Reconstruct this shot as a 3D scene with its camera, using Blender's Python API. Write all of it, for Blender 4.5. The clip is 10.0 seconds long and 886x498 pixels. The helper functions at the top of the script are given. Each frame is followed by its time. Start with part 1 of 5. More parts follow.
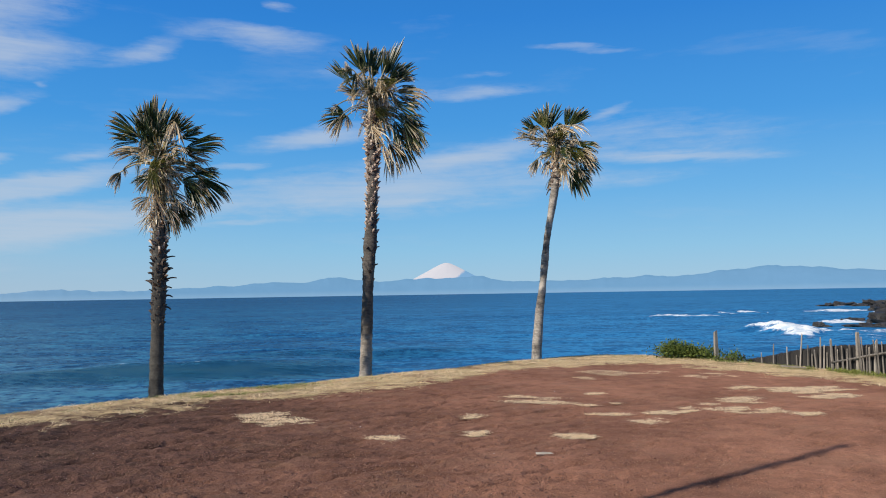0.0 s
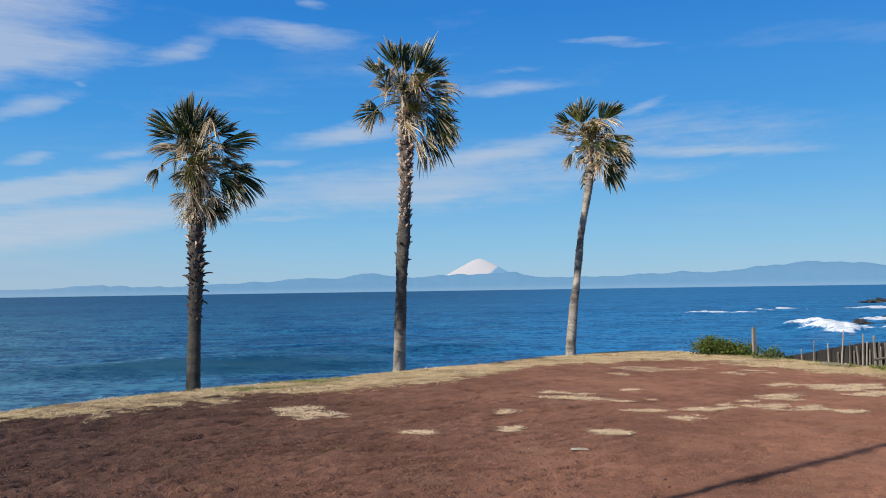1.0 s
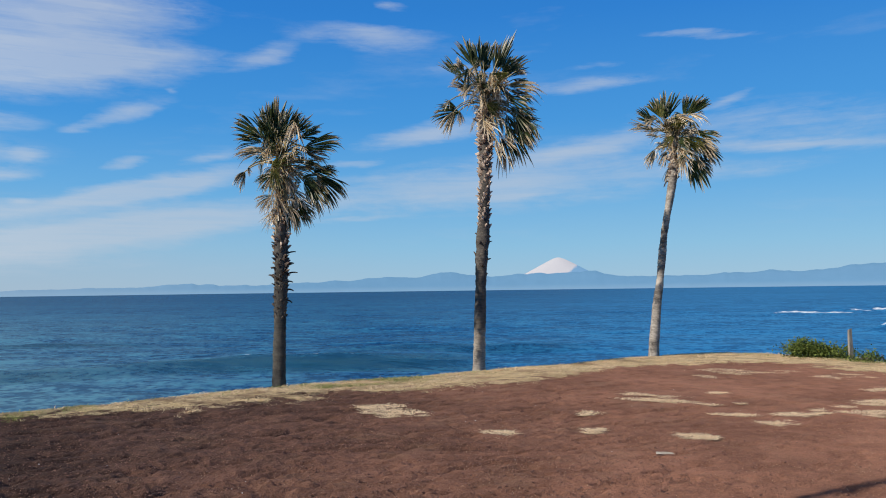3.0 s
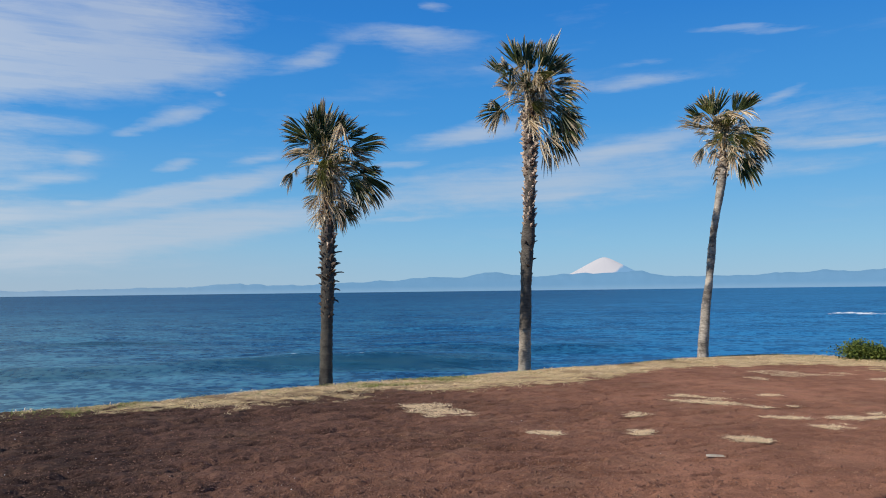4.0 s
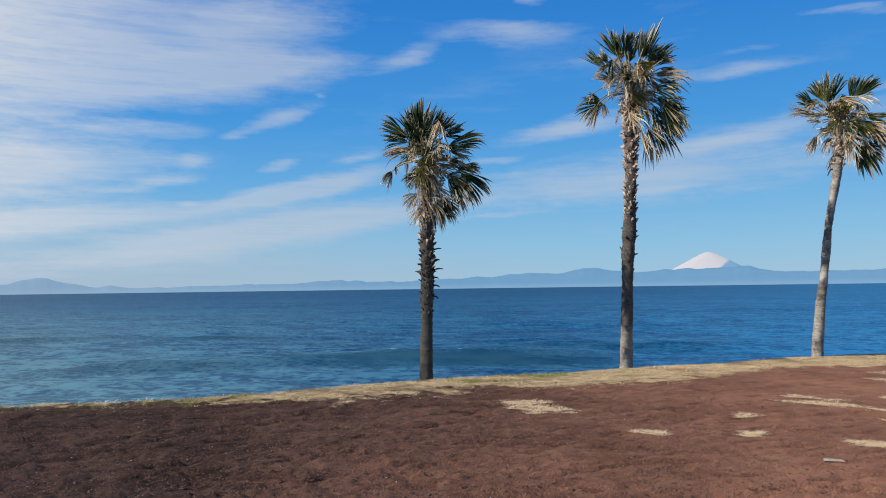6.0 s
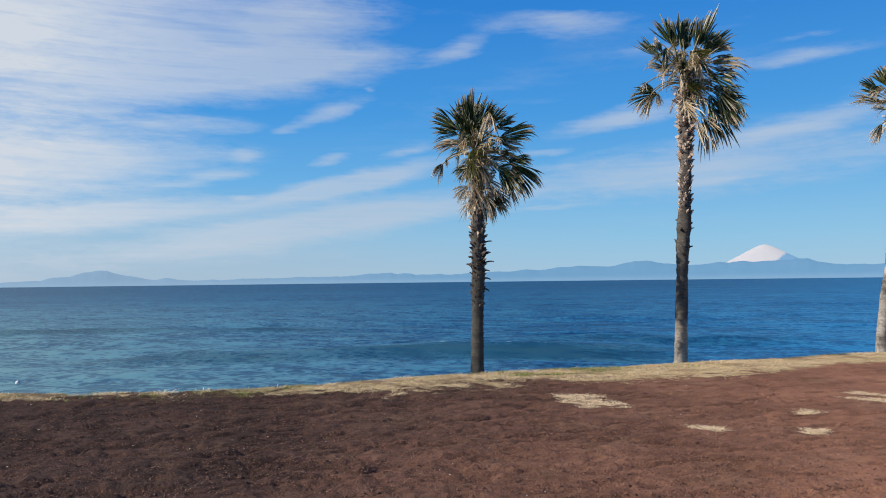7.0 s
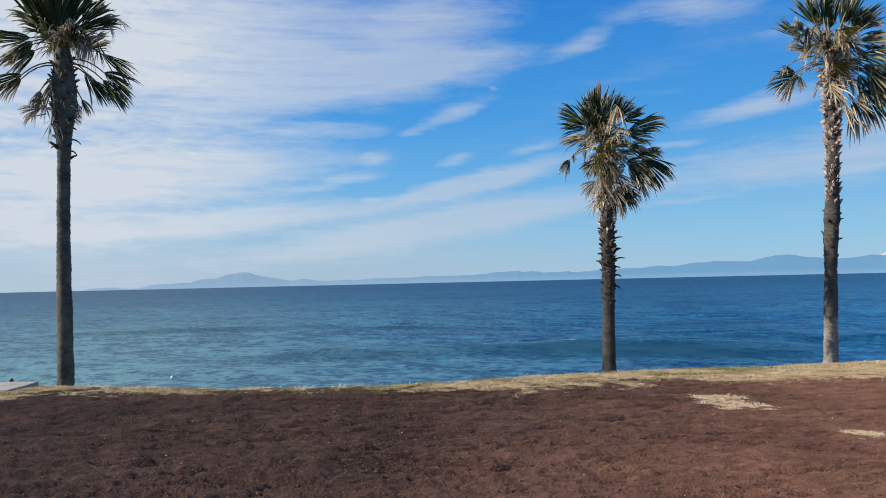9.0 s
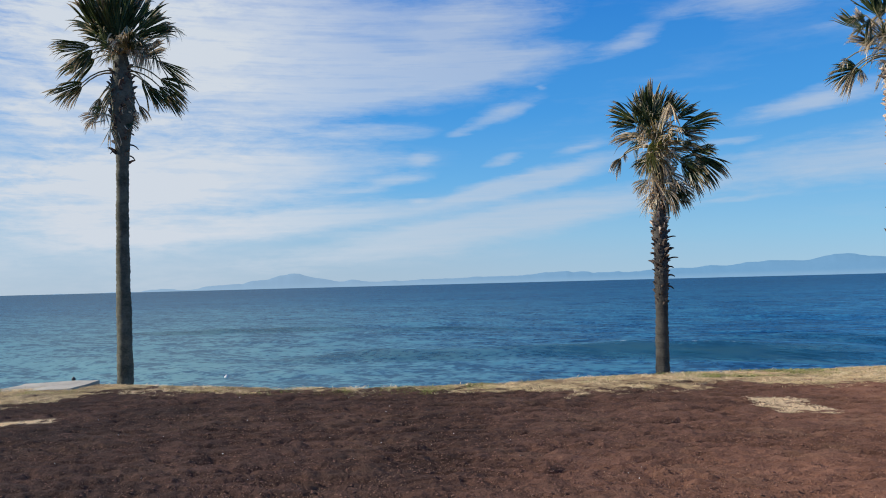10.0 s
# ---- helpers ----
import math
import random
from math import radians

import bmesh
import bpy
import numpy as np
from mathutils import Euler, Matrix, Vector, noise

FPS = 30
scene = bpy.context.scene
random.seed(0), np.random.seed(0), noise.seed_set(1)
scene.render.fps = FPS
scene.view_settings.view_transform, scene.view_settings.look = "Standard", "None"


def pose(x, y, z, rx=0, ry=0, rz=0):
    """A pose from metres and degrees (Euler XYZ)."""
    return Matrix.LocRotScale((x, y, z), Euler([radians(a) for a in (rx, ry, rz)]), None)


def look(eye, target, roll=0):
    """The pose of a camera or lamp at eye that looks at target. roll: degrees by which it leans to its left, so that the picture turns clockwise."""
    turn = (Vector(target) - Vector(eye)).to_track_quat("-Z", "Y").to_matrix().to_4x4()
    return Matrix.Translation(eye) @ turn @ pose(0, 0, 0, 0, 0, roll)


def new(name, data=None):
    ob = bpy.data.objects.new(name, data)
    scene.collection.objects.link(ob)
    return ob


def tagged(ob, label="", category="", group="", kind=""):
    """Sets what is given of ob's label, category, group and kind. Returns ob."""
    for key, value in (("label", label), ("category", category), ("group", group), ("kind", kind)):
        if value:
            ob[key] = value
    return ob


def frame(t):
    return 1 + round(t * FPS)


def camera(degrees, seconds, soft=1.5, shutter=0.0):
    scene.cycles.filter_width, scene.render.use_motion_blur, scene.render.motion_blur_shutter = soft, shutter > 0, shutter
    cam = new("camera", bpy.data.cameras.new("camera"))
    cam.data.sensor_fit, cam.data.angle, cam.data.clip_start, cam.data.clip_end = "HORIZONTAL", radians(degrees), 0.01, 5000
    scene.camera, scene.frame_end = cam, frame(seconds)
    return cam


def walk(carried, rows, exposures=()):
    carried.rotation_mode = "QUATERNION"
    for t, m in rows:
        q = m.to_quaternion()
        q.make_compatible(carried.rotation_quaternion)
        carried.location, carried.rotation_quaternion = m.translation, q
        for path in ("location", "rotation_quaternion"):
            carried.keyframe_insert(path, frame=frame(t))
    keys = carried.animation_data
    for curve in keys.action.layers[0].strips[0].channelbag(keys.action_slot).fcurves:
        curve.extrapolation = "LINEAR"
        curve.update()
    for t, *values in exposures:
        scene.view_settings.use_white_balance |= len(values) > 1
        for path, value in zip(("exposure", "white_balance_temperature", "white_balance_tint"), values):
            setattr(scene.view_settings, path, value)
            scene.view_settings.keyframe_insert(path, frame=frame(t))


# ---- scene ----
cam = camera(59.53, 10.0, soft=1.0)
# seconds, eye x y z, yaw, pitch, roll
ROWS = [
    (0.0, -0.000, -0.000, 1.700, 0.23, 3.25, -0.92),
    (0.5, 0.007, 0.008, 1.691, 1.45, 3.10, -0.87),
    (1.0, -0.015, 0.035, 1.680, 2.66, 2.99, -0.86),
    (1.5, -0.026, 0.020, 1.688, 3.99, 2.98, -0.84),
    (2.0, -0.039, 0.021, 1.690, 5.36, 2.99, -0.78),
    (2.5, -0.036, 0.025, 1.698, 6.89, 2.98, -0.79),
    (4.0, -0.055, 0.010, 1.691, 11.74, 3.03, -0.69),
    (4.5, -0.060, 0.006, 1.692, 13.55, 3.04, -0.72),
    (5.0, -0.074, -0.004, 1.696, 15.45, 3.04, -0.61),
    (5.5, -0.068, -0.028, 1.696, 17.25, 3.01, -0.71),
    (7.0, -0.138, 0.001, 1.693, 22.54, 2.35, -0.67),
    (7.5, -0.137, 0.001, 1.697, 24.86, 2.32, -0.67),
    (8.0, -0.144, -0.001, 1.692, 27.30, 2.35, -0.81),
    (8.5, -0.137, -0.007, 1.695, 29.75, 2.35, -1.07),
    (9.0, -0.159, -0.001, 1.692, 31.90, 2.38, -1.31),
    (9.5, -0.184, -0.001, 1.706, 33.82, 2.39, -1.43),
    (10.0, -0.193, -0.004, 1.693, 35.47, 2.51, -1.48),
]
EXPOSURE = 0.0
walk(cam, [(t, pose(x, y, z, 90 + pitch, 0, yaw) @ pose(0, 0, 0, 0, 0, roll)) for t, x, y, z, yaw, pitch, roll in ROWS],
     exposures=[(0.0, EXPOSURE), (2.0, EXPOSURE - 0.04), (5.2, EXPOSURE - 0.08), (7.0, EXPOSURE), (10.0, EXPOSURE + 0.02)])

# ---- sky, sun ----
SUN_AZ, SUN_EL = -129.3, 32.0      # degrees from +y towards +x, and above the horizon
world = bpy.data.worlds.new("sky")
scene.world = world
world.use_nodes = True


class Net:
    """A short way to write node trees."""

    def __init__(self, tree):
        self.tree = tree
        tree.nodes.clear()

    def add(self, kind, **settings):
        node = self.tree.nodes.new(kind)
        for key, value in settings.items():
            setattr(node, key, value)
        return node

    def put(self, socket, value):
        if isinstance(value, bpy.types.NodeSocket):
            self.tree.links.new(value, socket)
        else:
            socket.default_value = value

    def math(self, op, a, b=0.0, c=0.0, clamp=False):
        node = self.add("ShaderNodeMath", operation=op, use_clamp=clamp)
        for socket, value in zip(node.inputs, (a, b, c)):
            self.put(socket, value)
        return node.outputs[0]

    def vec(self, op, a, b=(0, 0, 0)):
        node = self.add("ShaderNodeVectorMath", operation=op)
        self.put(node.inputs[0], a)
        self.put(node.inputs[1], b)
        return node.outputs["Value" if op in ("LENGTH", "DOT_PRODUCT", "DISTANCE") else "Vector"]

    def join(self, x, y, z=0.0):
        node = self.add("ShaderNodeCombineXYZ")
        for socket, value in zip(node.inputs, (x, y, z)):
            self.put(socket, value)
        return node.outputs[0]

    def split(self, v):
        node = self.add("ShaderNodeSeparateXYZ")
        self.put(node.inputs[0], v)
        return node.outputs

    def mapped(self, v, loc=(0, 0, 0), rot=(0, 0, 0), scale=(1, 1, 1), kind="POINT"):
        node = self.add("ShaderNodeMapping", vector_type=kind)
        self.put(node.inputs[0], v)
        node.inputs["Location"].default_value, node.inputs["Rotation"].default_value, node.inputs["Scale"].default_value = loc, rot, scale
        return node.outputs[0]

    def noise(self, v, scale, detail=4.0, rough=0.55, warp=0.0):
        node = self.add("ShaderNodeTexNoise")
        self.put(node.inputs["Vector"], v)
        node.inputs["Scale"].default_value, node.inputs["Detail"].default_value = scale, detail
        node.inputs["Roughness"].default_value, node.inputs["Distortion"].default_value = rough, warp
        return node.outputs[0]

    def span(self, v, a, b, low=0.0, high=1.0, smooth=True):
        node = self.add("ShaderNodeMapRange", interpolation_type="SMOOTHSTEP" if smooth else "LINEAR")
        for socket, value in zip(node.inputs, (v, a, b, low, high)):
            self.put(socket, value)
        return node.outputs[0]

    def mix(self, how, a, b, kind="MIX"):
        node = self.add("ShaderNodeMix", data_type="RGBA", blend_type=kind)
        self.put(node.inputs[0], how)
        for socket, value in ((node.inputs[6], a), (node.inputs[7], b)):
            self.put(socket, (*value, 1) if isinstance(value, tuple) and len(value) == 3 else value)
        return node.outputs[2]


SKY_STRENGTH = 0.10
CLOUD = (0.62, 0.68, 0.76)

net = Net(world.node_tree)
sky = net.add("ShaderNodeTexSky", sky_type="NISHITA", sun_disc=False, sun_elevation=radians(SUN_EL), sun_rotation=radians(SUN_AZ),
              altitude=0.0, air_density=1.0, dust_density=0.3, ozone_density=2.5)
ways = net.split(net.add("ShaderNodeTexCoord").outputs["Generated"])
az = net.math("DEGREES", net.math("ARCTAN2", ways[0], ways[1]))
el = net.math("DEGREES", net.math("ARCSINE", ways[2]))
flat = net.join(az, el)
# thin ice cloud: long streaks that climb a little to the right, ragged at every scale
ragged = net.noise(net.mapped(flat, rot=(0, 0, radians(-8)), scale=(0.10, 0.55, 1)), 1.0, 5.0, 0.6, 0.2)
ragged_two = net.noise(net.mapped(flat, loc=(7, 3, 0), rot=(0, 0, radians(-8)), scale=(0.16, 0.5, 1)), 1.0, 4.0, 0.6)
bent = net.join(net.math("ADD", az, net.math("MULTIPLY", net.math("SUBTRACT", ragged_two, 0.5), 3.2)),
                net.math("ADD", el, net.math("MULTIPLY", net.math("SUBTRACT", ragged, 0.5), 1.5)))
cover = None


def streak(az0, el0, az1, el1, half, strength):
    """A wisp of cloud from one direction to another, in degrees."""
    global cover
    long, rise = az1 - az0, el1 - el0
    there = net.mapped(bent, ((az0 + az1) / 2, (el0 + el1) / 2, 0), (0, 0, math.atan2(rise, long)), (math.hypot(long, rise) / 2 * 1.7, half * 1.75, 1), "TEXTURE")
    one = net.span(net.vec("LENGTH", there), 1.0, 0.0, 0.0, strength * 1.2)
    cover = one if cover is None else net.math("ADD", cover, one)


# the broad sheet and its trailing edge
streak(-63.3, 17.4, -34.4, 18.8, 3.97, 1.0)
streak(-54.8, 14.9, -31.1, 15.1, 1.88, 0.85)
streak(-44.6, 13.7, -27.7, 15.7, 1.00, 0.8)
streak(-24.0, 16.0, -19.4, 17.4, 0.59, 0.75)
streak(-37.8, 18.5, -26.8, 19.0, 1.42, 0.7)
streak(-36.1, 16.2, -25.6, 16.6, 0.84, 0.8)
# bands and wisps below it
streak(-65.3, 6.8, -46.3, 7.7, 2.30, 0.85)
streak(-58.5, 7.9, -38.3, 8.9, 1.59, 0.85)
streak(-56.3, 11.6, -42.1, 12.6, 1.26, 0.6)
streak(-65.3, 11.1, -54.8, 12.7, 1.67, 0.6)
streak(-45.4, 11.0, -36.9, 11.3, 0.54, 0.6)
streak(-33.5, 11.4, -28.6, 13.1, 0.54, 0.75)
streak(-32.1, 8.7, -29.8, 9.1, 0.33, 0.65)
streak(-37.8, 8.9, -35.7, 9.3, 0.38, 0.6)
streak(-41.0, 7.5, -37.1, 7.9, 0.38, 0.6)
streak(-48.3, 5.2, -43.9, 5.6, 0.46, 0.55)
streak(-28.0, 14.1, -27.1, 14.2, 0.21, 0.5)
streak(-35.0, 11.0, -32.9, 11.2, 0.25, 0.4)
streak(-56.4, 3.7, -37.0, 5.6, 0.84, 1.25)
streak(-65.3, 4.4, -53.8, 3.5, 1.17, 0.7)
streak(-36.0, 5.7, -22.7, 8.5, 0.71, 1.4)
streak(-44.7, 6.7, -39.7, 6.9, 0.33, 0.5)
streak(-43.9, 2.5, -19.0, 6.1, 1.09, 1.4)
streak(-26.9, 9.1, -23.7, 9.8, 0.33, 0.6)
streak(-38.1, 6.0, -36.4, 6.2, 0.25, 0.5)
streak(-50.4, 1.6, -30.6, 2.4, 0.75, 0.35)
# the paler streaks over the mountain side
streak(-18.6, 18.4, -8.8, 18.1, 0.71, 0.6)
streak(-16.9, 19.1, -10.2, 18.4, 0.42, 0.4)
streak(-13.2, 20.5, -11.1, 20.2, 0.33, 0.45)
streak(-13.7, 10.7, -5.5, 12.1, 0.71, 0.95)
streak(-16.8, 9.2, -12.8, 9.5, 0.21, 0.55)
streak(-1.6, 14.4, 6.1, 14.5, 0.46, 0.7)
streak(-3.6, 9.4, 7.2, 10.7, 0.71, 0.95)
streak(10.2, 9.7, 23.2, 9.2, 0.33, 0.8)
streak(6.7, 11.5, 23.0, 10.7, 1.42, 0.40)
streak(-16.2, 7.0, 6.6, 8.1, 1.51, 0.9)
streak(6.2, 8.1, 17.5, 8.1, 0.67, 0.35)
streak(-5.3, 6.7, -0.7, 6.9, 0.25, 0.45)
streak(-17.8, 5.1, -12.3, 5.4, 0.17, 0.55)
streak(7.3, 17.6, 13.9, 17.0, 0.25, 0.5)
streak(11.0, 12.4, 13.4, 13.3, 0.33, 0.55)
streak(-36.9, 17.9, -32.9, 18.5, 1.26, 0.3)
streak(-10.3, 15.9, -3.5, 16.2, 0.33, 0.25)
streak(1.5, 15.8, 4.8, 16.0, 0.29, 0.3)
# thin veil that thickens towards the left and goes on behind and overhead
veil = net.noise(net.mapped(flat, loc=(3, 8, 0), rot=(0, 0, radians(-10)), scale=(0.055, 0.30, 1)), 1.0, 6.0, 0.62, 0.15)
left = net.math("MULTIPLY", net.math("MULTIPLY", net.span(az, -38.0, -60.0, 0.0, 0.95), net.span(az, -105.0, -72.0, 0.12, 1.0)), net.span(el, 45.0, 20.0, 0.15, 1.0))
veil = net.math("ADD", net.span(veil, 0.48, 0.80, 0.0, 0.28), net.math("MULTIPLY", left, net.span(veil, 0.30, 0.54, 0.55, 1.0)))
veil = net.math("MULTIPLY", veil, net.span(el, 0.5, 7.0, 0.65, 1.0))
# fibres and small flocks eat into the edges of every wisp
fibre = net.noise(net.mapped(flat, loc=(1, 5, 0), rot=(0, 0, radians(-11)), scale=(0.20, 1.25, 1)), 1.0, 8.0, 0.66, 0.35)
flock = net.noise(net.mapped(flat, loc=(9, 2, 0), rot=(0, 0, radians(-6)), scale=(0.75, 2.1, 1)), 1.0, 6.0, 0.62, 0.4)
cover = net.math("MINIMUM", cover, 1.15)
# fine parallel threads along the wind
thread = net.noise(net.mapped(flat, loc=(4, 6, 0), rot=(0, 0, radians(-8)), scale=(0.09, 2.6, 1)), 1.0, 5.0, 0.6, 0.25)
cover = net.math("MULTIPLY", cover, net.span(thread, 0.34, 0.64, 0.88, 1.08))
eaten = net.math("ADD", net.math("MULTIPLY", net.math("SUBTRACT", fibre, 0.5), 1.35), net.math("MULTIPLY", net.math("SUBTRACT", flock, 0.5), 0.5))
cover = net.math("ADD", cover, net.math("MULTIPLY", eaten, net.math("MULTIPLY", net.span(cover, 0.0, 0.30, 0.0, 1.0), net.span(cover, 1.1, 0.45, 0.38, 1.0))))
cover = net.span(cover, 0.03, 1.15, 0.0, 0.92, smooth=False)
cover = net.math("ADD", cover, net.math("MULTIPLY", veil, net.span(net.math("ADD", net.math("MULTIPLY", fibre, 0.7), net.math("MULTIPLY", flock, 0.3)), 0.34, 0.62, 0.62, 1.08)))
cover = net.span(cover, 0.03, 1.45, 0.0, 1.0, smooth=False)
tint = net.add("ShaderNodeValToRGB")
stops = ((0.0, (0.36, 0.56, 0.73)), (0.035, (0.25, 0.53, 0.78)), (0.08, (0.135, 0.43, 0.79)), (0.135, (0.055, 0.32, 0.76)), (0.22, (0.022, 0.222, 0.68)), (0.45, (0.010, 0.075, 0.26)), (1.0, (0.008, 0.04, 0.15)))
while len(tint.color_ramp.elements) < len(stops):
    tint.color_ramp.elements.new(0.5)
for element, (at, colour) in zip(tint.color_ramp.elements, stops):
    element.position, element.color = at, (*colour, 1)
net.put(tint.inputs[0], net.math("DIVIDE", el, 90.0, clamp=True))
clear = net.vec("SCALE", sky.outputs[0])
clear.node.inputs["Scale"].default_value = SKY_STRENGTH
clear = net.mix(0.92, clear, tint.outputs[0])
clear = net.mix(net.math("MULTIPLY", net.span(az, -4.0, -46.0), net.span(el, 8.0, 0.0, 0.0, 0.48)), clear, (0.42, 0.49, 0.59))
shade = net.mix(cover, clear, net.mix(net.span(az, -28.0, -48.0), (0.53, 0.60, 0.70), CLOUD))
back = net.add("ShaderNodeBackground")
net.put(back.inputs[0], shade)
net.put(back.inputs[1], 1.0)
net.tree.links.new(back.outputs[0], net.add("ShaderNodeOutputWorld").inputs[0])

sun_data = bpy.data.lights.new("sun", "SUN")
sun_data.energy, sun_data.angle, sun_data.color = 5.0, radians(0.6), (1.0, 0.91, 0.78)
sun = new("sun", sun_data)
sun_way = Vector((math.sin(radians(SUN_AZ)) * math.cos(radians(SUN_EL)), math.cos(radians(SUN_AZ)) * math.cos(radians(SUN_EL)), math.sin(radians(SUN_EL))))
sun.matrix_world = look(sun_way * 60, (0, 0, 0))

# ---- materials ----


def material(name):
    mat = bpy.data.materials.new(name)
    mat.use_nodes = True
    net = Net(mat.node_tree)
    shader = net.add("ShaderNodeBsdfPrincipled")
    net.tree.links.new(shader.outputs[0], net.add("ShaderNodeOutputMaterial").inputs[0])
    return mat, net, shader


def bump(net, shader, height, strength, distance):
    node = net.add("ShaderNodeBump")
    node.inputs["Strength"].default_value, node.inputs["Distance"].default_value = strength, distance
    net.put(node.inputs["Height"], height)
    net.put(shader.inputs["Normal"], node.outputs[0])


def place(net):
    return net.add("ShaderNodeTexCoord").outputs["Object"]


def attribute(net, name):
    return net.add("ShaderNodeAttribute", attribute_name=name)


def plain(name, dark, light, scale, rough=0.8, relief=0.3, depth=0.01, stretch=(1, 1, 1), spread=0.25):
    """A weathered surface: two tones at two scales, grain and a shade of its own for each object."""
    mat, net, shader = material(name)
    at = net.mapped(place(net), scale=stretch)
    broad, fine = net.noise(at, scale, 4.0, 0.6), net.noise(at, scale * 7, 5.0, 0.65)
    tone = net.span(net.math("ADD", net.math("MULTIPLY", broad, 0.6), net.math("MULTIPLY", fine, 0.4)), 0.32, 0.68)
    own = net.add("ShaderNodeObjectInfo").outputs["Random"]
    shade = net.mix(tone, dark, light)
    shade = net.mix(1.0, shade, net.join(*[net.span(own, 0, 1, 1 - spread, 1 + spread, False)] * 3), "MULTIPLY")
    net.put(shader.inputs["Base Color"], shade)
    net.put(shader.inputs["Roughness"], rough)
    bump(net, shader, net.math("ADD", fine, net.math("MULTIPLY", broad, 0.5)), relief, depth)
    return mat


def leaf(name, base, tip, dry, brown, through_it):
    """A pleated palm blade: green at the heart, straw at the torn ends, some light passing through."""
    mat, net, shader = material(name)
    along = attribute(net, "along").outputs["Fac"]
    own = net.add("ShaderNodeNewGeometry").outputs["Random Per Island"]
    mixed = net.noise(place(net), 5.0, 4.0, 0.6)
    shade = net.mix(own, base, tip)
    withered = net.span(net.math("ADD", net.math("MULTIPLY", along, 0.75), net.math("MULTIPLY", net.math("ADD", mixed, own), 0.35)), 1.0 - dry, 1.25 - dry)
    shade = net.mix(withered, shade, brown)
    net.put(shader.inputs["Base Color"], shade)
    net.put(shader.inputs["Roughness"], 0.38)
    net.put(shader.inputs["Specular IOR Level"], 0.5)
    bump(net, shader, net.noise(net.mapped(place(net), scale=(1, 1, 1)), 60.0, 3.0), 0.25, 0.004)
    glow = net.add("ShaderNodeBsdfTranslucent")
    net.put(glow.inputs[0], shade)
    both = net.add("ShaderNodeMixShader")
    both.inputs[0].default_value = through_it
    out = next(n for n in net.tree.nodes if n.bl_idname == "ShaderNodeOutputMaterial")
    net.tree.links.new(shader.outputs[0], both.inputs[1])
    net.tree.links.new(glow.outputs[0], both.inputs[2])
    net.tree.links.new(both.outputs[0], out.inputs[0])
    return mat


GREEN = leaf("palm_green", (0.028, 0.048, 0.017), (0.105, 0.135, 0.048), 0.13, (0.55, 0.45, 0.30), 0.32)
MIXED = leaf("palm_withering", (0.050, 0.055, 0.025), (0.20, 0.17, 0.09), 0.38, (0.62, 0.51, 0.36), 0.24)
OLIVE = leaf("palm_olive", (0.13, 0.14, 0.030), (0.24, 0.23, 0.06), 0.15, (0.5, 0.4, 0.22), 0.35)
DEAD = leaf("palm_dead", (0.42, 0.29, 0.165), (0.97, 0.85, 0.63), 0.25, (0.95, 0.84, 0.64), 0.25)
STALK = plain("palm_stalk", (0.16, 0.13, 0.05), (0.34, 0.27, 0.13), 6.0, 0.55, 0.2, 0.004)
BARK = plain("palm_bark", (0.019, 0.018, 0.017), (0.100, 0.092, 0.078), 2.2, 0.9, 0.7, 0.02, (1.6, 1.6, 2.6), 0.08)


def old_base(name, dark, mid, bleached):
    """A dead leaf base: dark and fibrous where it grips, bleached along the cut end."""
    mat, net, shader = material(name)
    at = place(net)
    own = net.add("ShaderNodeObjectInfo").outputs["Random"]
    fine = net.noise(net.mapped(at, scale=(1, 1, 0.3)), 60.0, 4.0, 0.65)
    end = net.math("ADD", net.math("MULTIPLY", net.split(at)[2], 7.0), net.math("MULTIPLY", net.math("SUBTRACT", fine, 0.5), 0.9))
    shade = net.mix(net.span(fine, 0.35, 0.65), dark, mid)
    shade = net.mix(net.math("MULTIPLY", net.span(end, 0.30, 0.85), net.span(own, 0, 1, 0.5, 1.0, False)), shade, bleached)
    net.put(shader.inputs["Base Color"], shade)
    net.put(shader.inputs["Roughness"], 0.85)
    bump(net, shader, fine, 0.6, 0.008)
    return mat


BOOT = old_base("leaf_base_bark", (0.028, 0.015, 0.012), (0.22, 0.135, 0.10), (0.70, 0.56, 0.45))
# darker copy: browner bases, with the shade of a backlit trunk in the colour
BOOT_DARK = old_base("dark_leaf_base_bark", (0.016, 0.011, 0.009), (0.062, 0.044, 0.034), (0.17, 0.125, 0.095))
BARK_PALE = plain("pale_palm_bark", (0.055, 0.046, 0.040), (0.47, 0.42, 0.36), 1.5, 0.9, 0.7, 0.02, (1.3, 1.3, 2.6), 0.05)
BARK_GREEN = plain("mossy_palm_bark", (0.038, 0.041, 0.029), (0.165, 0.160, 0.118), 1.8, 0.9, 0.7, 0.02, (1.6, 1.6, 2.2), 0.05)


